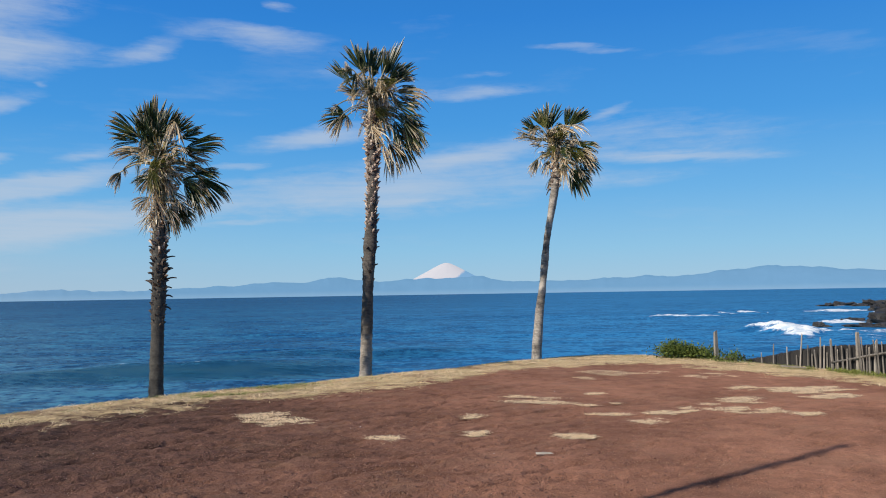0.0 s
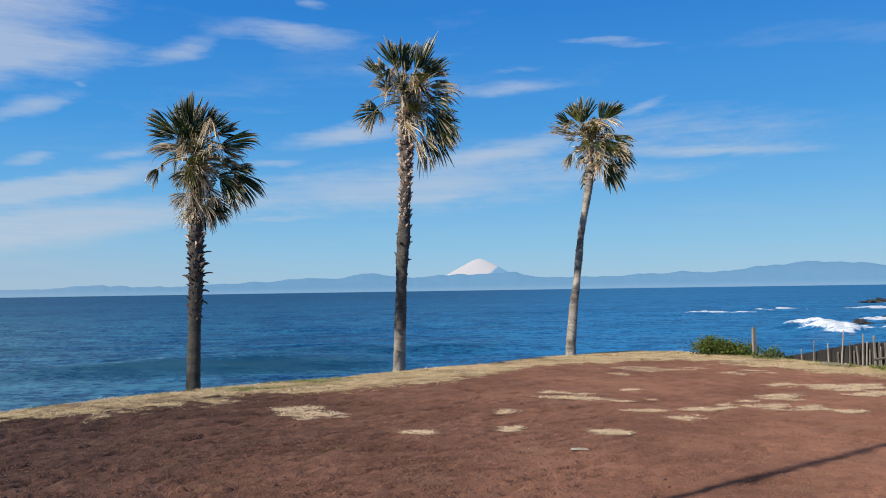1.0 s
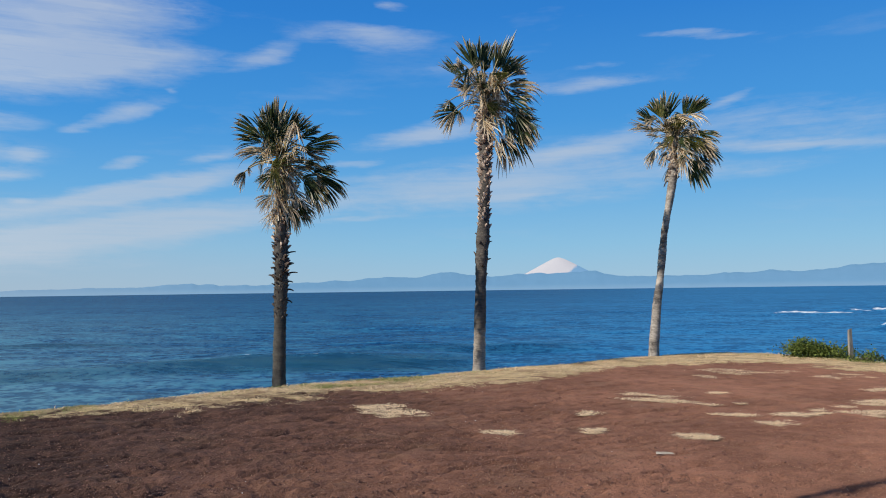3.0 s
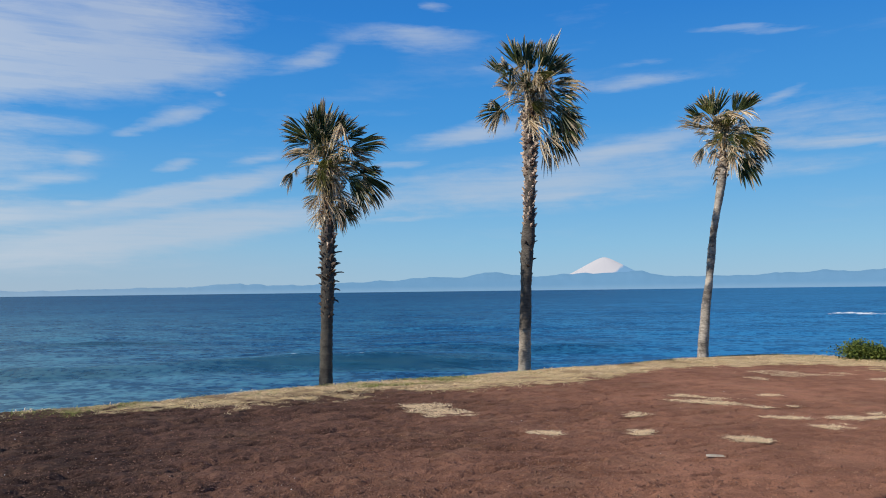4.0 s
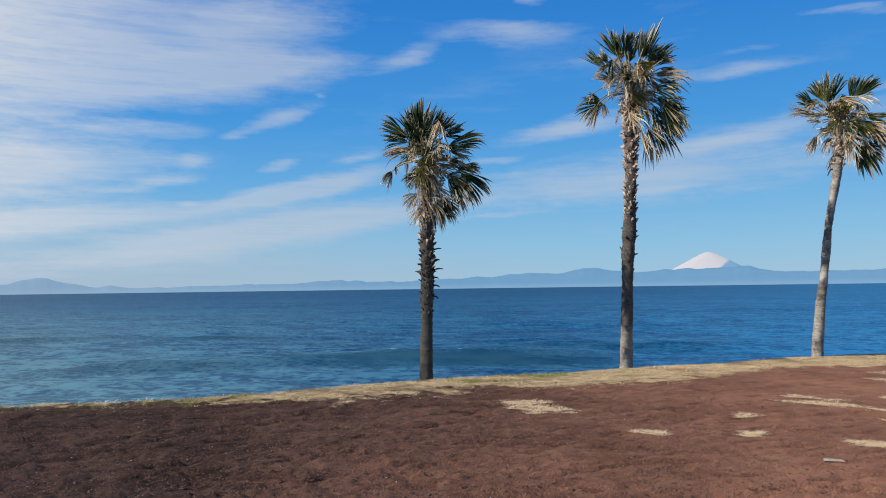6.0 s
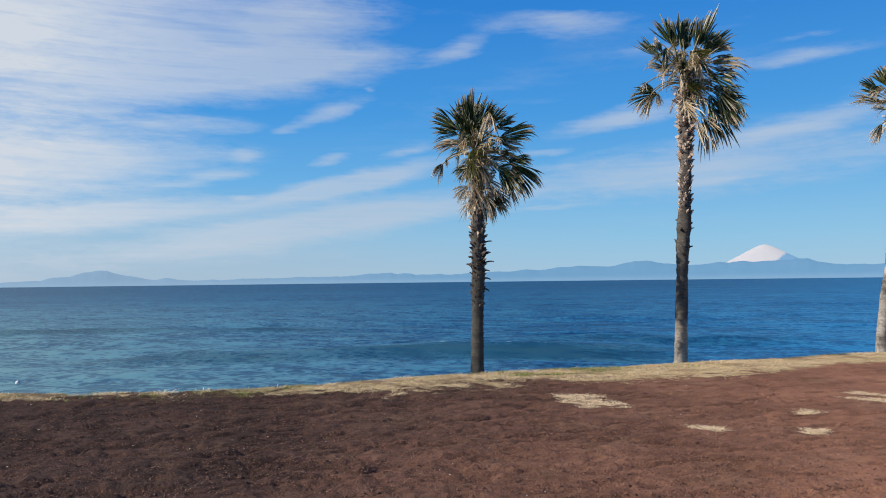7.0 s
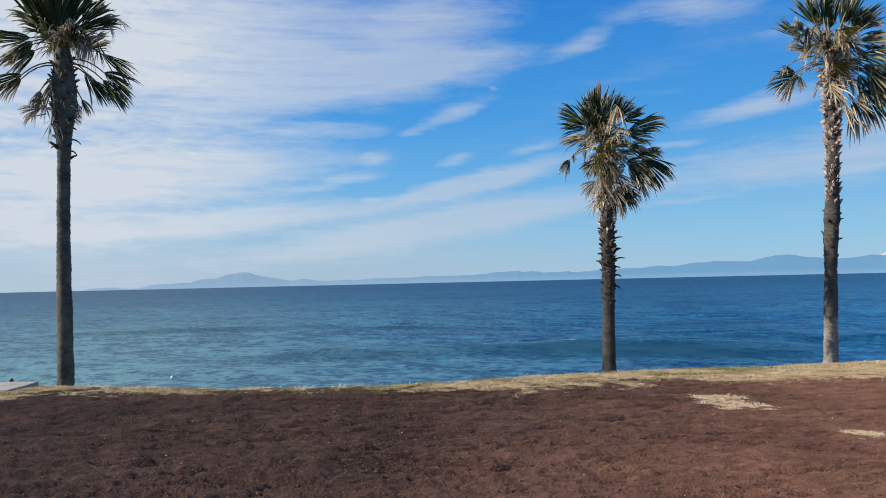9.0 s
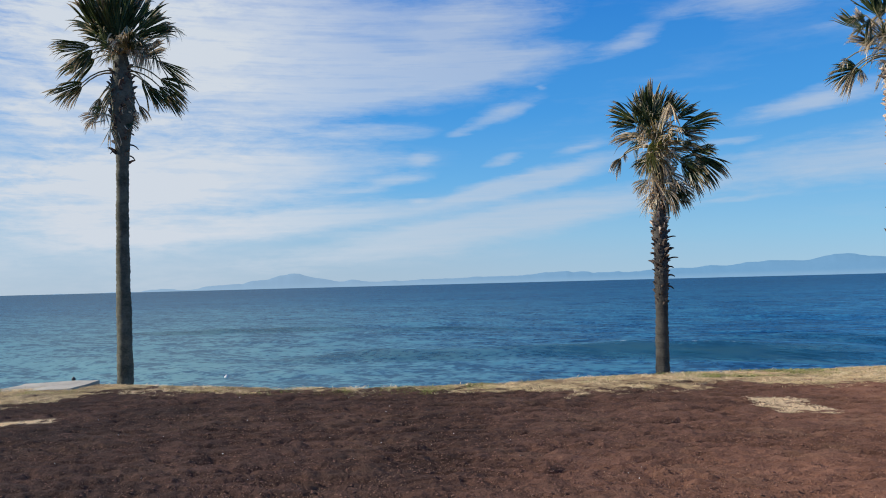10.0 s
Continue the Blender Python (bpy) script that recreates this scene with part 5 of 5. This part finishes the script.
# (place along the line, height of the top); the thick ones stand where posts carry the rail
for f, top in ((0.009, -0.19), (0.115, -0.10), (0.127, -0.26), (0.192, 0.17), (0.270, 0.13), (0.332, 0.49), (0.318, -0.07), (0.380, 0.22), (0.396, -0.00), (0.442, 0.44), (0.431, 0.13), (0.457, 0.25), (0.470, 0.08), (0.505, 0.42), (0.520, 0.28), (0.530, 0.18), (0.546, 0.28), (0.559, 0.27), (0.574, 0.22), (0.588, 0.32), (0.613, 0.62), (0.635, 0.63), (0.649, 0.52), (0.662, 0.34), (0.675, 0.30), (0.689, 0.45), (0.700, 0.48), (0.712, 0.49), (0.723, 0.44),
               (0.75, 0.5), (0.78, 0.45), (0.81, 0.6), (0.84, 0.5), (0.88, 0.55), (0.91, 0.5), (0.95, 0.6), (0.98, 0.5)):
    px, py = on_line(f)
    thick = 0.030 if f in (0.505, 0.613, 0.635) else rng.uniform(0.012, 0.020)
    fence_stake("stake", f, top - float(ground_z(px, py)) + 0.12, thick, (rng.uniform(-0.07, 0.09), rng.uniform(-0.05, 0.05)), rng.choice((WOOD, WOOD, PALE_WOOD)), -0.05 - rng.uniform(0, 0.08))
points = []
for f in (0.50, 0.58, 0.68, 0.80, 1.0):
    px, py = on_line(f)
    points.append(Vector((px - 0.10 - fx, py - 0.03 - fy, panel_top(f) - 0.38 + 0.9 * (f - 0.50) - fence.location.z)))
verts, faces = tube(points, [0.028, 0.026, 0.03, 0.026, 0.024], 6)
link("rail", verts, faces, WOOD, fence, smooth=True)

post = stake("wooden_post", 7.78, 22.62, float(ground_z(7.78, 22.62)) - 0.1, 0.92, 0.058, (-0.03, 0.02), 0.4, PALE_WOOD)
tagged(post, "weathered grey wooden post standing in the shrub", "post")
plank = stake("plank", 8.42, 19.75, float(ground_z(8.42, 19.75)) + 0.05, 0.75, 0.022, (radians(89), 0.0), -1.15, WOOD)
tagged(plank, "pale driftwood plank lying before the fence", "plank")

stick = stake("stick", 0.97, 8.82, float(ground_z(0.97, 8.82)) + 0.022, 0.17, 0.014, (radians(88), 0.0), -0.2, PALE_WOOD)
tagged(stick, "short pale driftwood stick lying on red earth", "stick")


def shrub(x, y, wide, deep, high, count, seed, label):
    """A low coastal shrub: stems from one root and many small leaves in uneven clumps."""
    pick = random.Random(seed)
    ob = new("shrub")
    ob.location = (x, y, float(ground_z(x, y)) - 0.02)
    tagged(ob, label, "shrub", "shrubs on the rim")
    verts, faces, leaves, leaf_faces = [], [], [], []
    clumps = []
    for _ in range(16):
        a, k = pick.uniform(0, 2 * math.pi), pick.uniform(0.2, 1) ** 0.6
        end = Vector((math.cos(a) * wide * k, math.sin(a) * deep * k, high * pick.uniform(0.35, 1.0) * (1.08 - 0.55 * k)))
        v, f = tube([Vector((0, 0, 0)), end * 0.5 + Vector((0, 0, 0.06)), end], [0.014, 0.01, 0.004], 5)
        faces += [tuple(i + len(verts) for i in face) for face in f]
        verts += v
        clumps.append((end, pick.uniform(0.10, 0.20)))
    for n in range(count):
        end, size = pick.choice(clumps)
        p = end + Vector((pick.gauss(0, size), pick.gauss(0, size), pick.gauss(0, size * 0.6)))
        p.z = max(p.z, 0.015)
        d = Vector((pick.uniform(-1, 1), pick.uniform(-1, 1), pick.uniform(-0.2, 1))).normalized() * pick.uniform(0.045, 0.095)
        w = d.cross(Vector((pick.uniform(-1, 1), pick.uniform(-1, 1), 1))).normalized() * d.length * 0.32
        b = len(leaves)
        leaves += [p, p + d * 0.5 + w, p + d, p + d * 0.5 - w]
        leaf_faces.append((b, b + 1, b + 2, b + 3))
    link("stems", verts, faces, WOOD, ob)
    link("foliage", leaves, leaf_faces, SHRUB, ob)
    return ob


shrub(6.95, 23.65, 0.42, 0.40, 0.45, 3400, 3, "dense low green coastal shrub on the rim")
shrub(7.45, 23.2, 0.40, 0.4, 0.30, 1500, 4, "low green coastal shrub beside a wooden post")
shrub(8.0, 22.3, 0.36, 0.35, 0.16, 600, 6, "sparse low green shrub trailing towards the fence")

# ---- rocks in the surf ----


def rock(x, y, sx, sy, high, seed, turn=0.0):
    """A jagged shelf of dark rock, half under water."""
    bm = bmesh.new()
    bmesh.ops.create_icosphere(bm, subdivisions=4, radius=1.0)
    for v in bm.verts:
        p = v.co.copy()
        k = 1 + 0.65 * noise.noise(p * 1.5 + Vector((seed, 0, 0))) + 0.45 * noise.noise(p * 3.7 + Vector((0, seed, 0))) + 0.28 * noise.noise(p * 8 + Vector((0, 0, seed)))
        step = p.z * k
        v.co = Vector((p.x * k * sx, p.y * k * sy, high * (0.65 * step + 0.35 * math.floor(step * 3) / 3)))
    data = bpy.data.meshes.new("sea_rock")
    bm.to_mesh(data)
    bm.free()
    data.materials.append(ROCK)
    ob = new("sea_rock", data)
    ob.matrix_world = pose(x, y, SEA - 0.2, 0, 0, turn)
    return tagged(ob, "jagged dark wet rock shelf washed by surf", "rock", "rocks in the surf")


for n, (rx, ry, sx, sy, high, turn) in enumerate(((153, 312, 4, 4, 1.4, 10), (166, 326, 5, 4, 1.6, 0), (161, 304, 4, 4, 1.2, 20), (182, 330, 8, 6, 2.0, 0), (143, 254, 5, 5, 2.4, -10), (158, 262, 8, 7, 3.0, 5),
                                                  (74.7, 155.9, 1.4, 1.4, 0.9, 0), (95, 182, 2.6, 2.2, 0.8, 25), (85, 153, 4.6, 3.0, 0.9, -20), (95, 167, 4.2, 3.6, 2.4, -15), (104, 170, 6, 5, 2.6, 5), (98, 160, 5, 3, 2.0, 0))):
    rock(rx, ry, sx, sy, high, n * 3.7 + 1, turn)


# ---- small things on the sea and the lawn ----
def ball(name, x, y, z, size, mat, label, category):
    """A moored float with a neck and a ring on top."""
    bm = bmesh.new()
    bmesh.ops.create_uvsphere(bm, u_segments=14, v_segments=9, radius=size)
    bmesh.ops.create_cone(bm, cap_ends=True, segments=10, radius1=size * 0.35, radius2=size * 0.2, depth=size * 0.3, matrix=Matrix.Translation((0, 0, size * 1.05)))
    data = bpy.data.meshes.new(name)
    bm.to_mesh(data)
    bm.free()
    data.materials.append(mat)
    ob = new(name, data)
    ob.location = (x, y, z)
    return tagged(ob, label, category)


ball("float", -55.7, 44.6, SEA + 0.2, 0.20, FLOAT, "small white plastic float on the water", "float")
ball("float", -68.3, 37.7, SEA + 0.2, 0.18, FLOAT_DARK, "small dark float on the water", "float")

# the pale concrete slab that leads down past the rim
bm = bmesh.new()
bmesh.ops.create_cube(bm, size=1.0)
for v in bm.verts:
    v.co = Vector((v.co.x * 1.65, v.co.y * 1.15, v.co.z * 0.12))
bmesh.ops.subdivide_edges(bm, edges=bm.edges, cuts=6, use_grid_fill=True)
for v in bm.verts:
    v.co += Vector(noise.noise_vector(v.co * 1.9)) * 0.025
data = bpy.data.meshes.new("concrete_slab")
bm.to_mesh(data)
bm.free()
data.materials.append(CONCRETE)
slab = new("concrete_slab", data)
slab.matrix_world = Matrix.Translation((-16.35, 8.38, float(ground_z(-16.35, 8.38)) - 0.03)) @ pose(0, 0, 0, 1.0, -1.5, 32.7)
tagged(slab, "pale worn concrete slab half buried in dry grass", "slab")

# the tall lamp post behind the standing point, whose shadow lies over the earth
lamp = new("lamp_post")
reach = 14.0
foot = Vector((4.63, 9.21, 0)) + Vector((math.sin(radians(SUN_AZ)), math.cos(radians(SUN_AZ)), 0)) * reach
foot.z = float(ground_z(foot.x, foot.y))
lamp.location = foot
tall = reach * math.tan(radians(SUN_EL)) - 0.10
tagged(lamp, "tall slender painted steel post", "lamp post")
verts, faces = tube([Vector((0, 0, h)) for h in (-0.3, 0.1, 0.4, tall * 0.5, tall)], [0.09, 0.09, 0.065, 0.054, 0.050], 14)
link("pole", verts, faces, STEEL, lamp, smooth=True)
verts, faces = tube([Vector((0, 0, tall - 0.02)), Vector((0, 0, tall + 0.03)), Vector((0, 0, tall + 0.06))], [0.065, 0.065, 0.03], 14)
link("cap", verts, faces, STEEL, lamp)


# ---- dry grass ----
def grass(name, spots, low, high, half, seed, label, mat=STRAW, flat=1.36):
    """Many blades at the given places as one tuft-like mat."""
    pick = np.random.default_rng(seed)
    p = np.asarray(spots, float)
    n = len(p)
    z = ground_z(p[:, 0], p[:, 1]) - 0.006
    a, lean = pick.uniform(0, 2 * np.pi, n), pick.uniform(flat, 1.56, n)
    long = pick.uniform(low, high, n)
    tip = np.stack([np.cos(a) * np.sin(lean), np.sin(a) * np.sin(lean), np.cos(lean)], -1) * long[:, None]
    w = np.stack([-np.sin(a), np.cos(a), 0 * a], -1) * half
    foot = np.c_[p, z]
    bent = foot + tip * 0.55 + [0, 0, 0.008]
    verts = np.stack([foot - w, foot + w, bent + w * 0.8, bent - w * 0.8, foot + tip * [1, 1, 0.8]], 1).reshape(-1, 3)
    k = np.arange(n)[:, None] * 5
    faces = np.r_[(k + [0, 1, 2, 3]).tolist(), ].tolist() + (k + [3, 2, 4]).tolist()
    ob = link(name, verts.tolist(), faces, mat)
    return tagged(ob, label, "dry grass", kind="stuff")


pick = np.random.default_rng(9)
n = 600000
a = np.radians(pick.uniform(-71, 36, n))
r = rim(a) + 0.7 - pick.uniform(0, 1, n) * 6.5
px, py = r * np.sin(a), r * np.cos(a)
keep = pick.uniform(0, 1, n) < np.clip(thatch_at(px, py) * 1.15 - 0.08, 0, 1) * (0.12 + 1.5 * np.clip(0.5 + 3.0 * rough(px, py, 0.35, 77, 3, 0.7), 0, 1)) * 0.62
grass("dry_lawn", np.c_[px, py][keep], 0.05, 0.13, 0.0034, 1, "belt of straw-coloured dry lawn with greenish tufts along the rim")

# longer, matted tussocks that break the line of the rim
n = 60000
a = np.radians(pick.uniform(-71, 34, n))
r = rim(a) + 0.30 - pick.uniform(0, 1, n) ** 1.3 * 4.2
px, py = r * np.sin(a), r * np.cos(a)
keep = pick.uniform(0, 1, n) < np.clip(thatch_at(px, py), 0, 1) * np.clip(7.0 * (rough(px, py, 0.45, 97, 3, 0.6) - 0.02), 0, 1) * 0.8
grass("tussocks", np.c_[px, py][keep], 0.07, 0.18, 0.0050, 5, "matted tussocks of bleached straw on the rim", PALE_STRAW, 1.12)

n = 150000
a = np.radians(pick.uniform(-71, 30, n))
r = rim(a) + 0.35 - pick.uniform(0, 1, n) ** 1.5 * 1.6
px, py = r * np.sin(a), r * np.cos(a)
lush = np.interp(np.degrees(a), (-71, -60, -40, -33, -30, -20, -17, -12, -9, 0, 16, 20, 26, 30), (0.1, 0.05, 0.1, 0.3, 0.12, 0.12, 0.75, 0.7, 0.15, 0.05, 0.1, 0.5, 0.6, 0.4))
keep = pick.uniform(0, 1, n) < lush * np.clip(0.35 + 3.5 * rough(px, py, 0.7, 79, 3), 0, 1)
grass("green_tufts", np.c_[px, py][keep], 0.06, 0.16, 0.0040, 2, "scattered tufts of living green grass on the rim", LIVE_GRASS, 1.0)


GROUND_XY = np.empty(len(ground.data.vertices) * 3, np.float32)
ground.data.vertices.foreach_get("co", GROUND_XY)
GROUND_XY = GROUND_XY.reshape(-1, 3)[:, :2].astype(float)
STRAW_MAT = np.zeros(len(GROUND_XY))


def patch(x0, y0, x1, y1, deep, seed, count):
    """A ragged island of dead grass on the bare earth, stretched from one place to another."""
    pick = np.random.default_rng(seed)
    long = math.hypot(x1 - x0, y1 - y0)
    u, v = pick.uniform(-1.1, 1.1, count * 4), pick.uniform(-1.3, 1.3, count * 4)
    tx, ty = (x1 - x0) / 2, (y1 - y0) / 2
    deep = deep * 1.35
    nx, ny = -ty / long * 2 * deep / 2, tx / long * 2 * deep / 2
    px, py = (x0 + x1) / 2 + u * tx + v * nx, (y0 + y1) / 2 + u * ty + v * ny
    keep = u * u + v * v < 0.50 + 5.6 * rough(px * 0.5, py, max(0.12, deep * 0.32), seed, 4, 0.6)
    spots = np.c_[px, py][keep][:int(count * 1.9)]
    # the mat of old straw under the blades
    gx, gy = GROUND_XY[:, 0] - (x0 + x1) / 2, GROUND_XY[:, 1] - (y0 + y1) / 2
    gu, gv = (gx * tx + gy * ty) / (tx * tx + ty * ty), (gx * nx + gy * ny) / (nx * nx + ny * ny)
    mat_here = np.clip((0.50 + 5.6 * rough(GROUND_XY[:, 0] * 0.5, GROUND_XY[:, 1], max(0.12, deep * 0.32), seed, 4, 0.6) - gu * gu - gv * gv) * 2, 0, 1)
    np.maximum(STRAW_MAT, 0.60 * mat_here * (np.abs(gu) < 1.1) * (np.abs(gv) < 1.3), out=STRAW_MAT)
    if len(spots) > 20:
        grass("grass_patch", spots, 0.05, 0.17, 0.0036, seed, "thin island of dead straw-coloured grass on red earth", PALE_STRAW, 1.42)


patch(-3.32, 12.11, -2.27, 12.39, 1.21, 101, 1500)
patch(-1.01, 10.00, -0.63, 10.01, 0.46, 102, 420)
patch(0.20, 11.93, 0.53, 11.89, 0.30, 103, 230)
patch(0.16, 10.46, 0.58, 10.42, 0.39, 104, 380)
patch(0.68, 13.49, 1.56, 13.82, 0.72, 105, 800)
patch(1.48, 13.82, 2.30, 12.93, 0.63, 106, 900)
patch(2.62, 14.73, 2.91, 14.56, 0.51, 107, 250)
patch(2.24, 12.21, 2.64, 11.75, 0.38, 108, 480)
patch(1.39, 10.18, 1.80, 9.89, 0.26, 109, 330)
patch(2.63, 11.30, 2.97, 10.91, 0.30, 110, 330)
patch(2.93, 12.03, 3.58, 11.56, 0.82, 111, 1000)
patch(3.69, 12.48, 3.96, 12.33, 0.45, 112, 330)
patch(4.69, 13.90, 5.24, 13.06, 0.84, 113, 900)
patch(4.12, 12.86, 4.93, 11.88, 0.60, 114, 1100)
patch(4.82, 12.26, 5.63, 11.89, 0.57, 115, 900)
patch(5.59, 15.60, 6.19, 15.13, 0.87, 116, 600)
patch(6.57, 15.62, 6.91, 14.59, 0.97, 117, 1000)
patch(6.32, 14.45, 6.97, 13.39, 0.84, 118, 1300)
patch(7.26, 15.55, 7.55, 14.82, 0.69, 119, 700)
patch(5.68, 18.20, 6.46, 17.55, 1.02, 120, 700)
patch(2.98, 18.54, 5.16, 19.18, 1.05, 121, 700)
patch(8.47, 15.77, 8.91, 15.32, 0.85, 122, 500)
patch(4.18, 12.44, 4.42, 12.36, 0.29, 124, 120)
patch(2.76, 13.35, 2.93, 13.26, 0.25, 125, 80)
patch(2.82, 17.57, 3.21, 17.63, 0.53, 126, 120)
patch(-12.2, 5.5, -11.6, 5.95, 0.35, 140, 600)

bare = thatch_at(GROUND_XY[:, 0], GROUND_XY[:, 1])
ground.data.attributes["thatch"].data.foreach_set("value", np.maximum(bare, STRAW_MAT).astype(np.float32))

# weeds along the foot of the fence
pick = np.random.default_rng(31)
f = pick.uniform(0.42, 1.0, 5200)
foot_line = np.array([on_line(v) for v in f])
foot_line[:, 0] -= np.abs(pick.normal(0.12, 0.22, len(f)))
keep = rough(foot_line[:, 0], foot_line[:, 1], 0.5, 83, 3) > -0.02
grass("weeds", foot_line[keep], 0.06, 0.20, 0.006, 3, "low green weeds along the foot of the fence", LIVE_GRASS, 0.7)

# ---- clods and pebbles ----


def strewn(name, count, small, large, low, high, mat, label, seed):
    """Loose lumps lying on the earth, as one scatter."""
    pick = np.random.default_rng(seed)
    unit = np.array([(0, 0, 1), (0.9, 0, 0.2), (0.28, 0.85, 0.15), (-0.73, 0.53, 0.2), (-0.73, -0.53, 0.1), (0.28, -0.85, 0.22), (0, 0, -0.6)])
    tri = np.array([(0, 1, 2), (0, 2, 3), (0, 3, 4), (0, 4, 5), (0, 5, 1), (6, 2, 1), (6, 3, 2), (6, 4, 3), (6, 5, 4), (6, 1, 5)])
    a = np.radians(pick.uniform(-70, 34, count))
    r = low + (high - low) * pick.uniform(0, 1, count) ** 1.3
    r = np.minimum(r, rim(a) - 1.0)
    smooth = pick.uniform(0, 1, count) < np.clip((r * np.sin(a) + 1.5) / 5, 0, 0.95)
    a, r = a[~smooth], r[~smooth]
    count = len(a)
    px, py = r * np.sin(a), r * np.cos(a)
    size = small + (large - small) * pick.uniform(0, 1, count) ** 3
    lumps = unit[None] * pick.uniform(0.65, 1.3, (count, 7, 1)) * size[:, None, None] * [1, 1, 0.65]
    spin = pick.uniform(0, 6.28, count)
    c, s = np.cos(spin)[:, None], np.sin(spin)[:, None]
    verts = np.stack([lumps[..., 0] * c - lumps[..., 1] * s + px[:, None], lumps[..., 0] * s + lumps[..., 1] * c + py[:, None], lumps[..., 2] + (ground_z(px, py) + size * 0.2)[:, None]], -1)
    faces = (tri[None] + 7 * np.arange(count)[:, None, None]).reshape(-1, 3)
    ob = link(name, verts.reshape(-1, 3).tolist(), faces.tolist(), mat)
    return tagged(ob, label, name.replace("_", " "), kind="stuff")


pick = np.random.default_rng(17)
n = 90000
a = np.radians(pick.uniform(-70, 34, n))
r = 4.6 + 11 * pick.uniform(0, 1, n) ** 1.5
px, py = r * np.sin(a), r * np.cos(a)
keep = (r < rim(a) - 0.5) & (pick.uniform(0, 1, n) < 0.25 + 2.2 * np.clip(rough(px, py, 0.9, 87, 4, 0.65), 0, 1))
grass("root_fibres", np.c_[px, py][keep], 0.010, 0.040, 0.0022, 18, "fine brown root fibres and stubble in the bare earth", STUBBLE)

strewn("earth_clods", 42000, 0.003, 0.020, 4.5, 16.0, CLOD, "loose reddish clods and cinders strewn over bare earth", 7)
strewn("pale_pebbles", 110, 0.006, 0.016, 5.0, 15.0, PEBBLE, "few small pale pebbles and shell bits on red earth", 8)
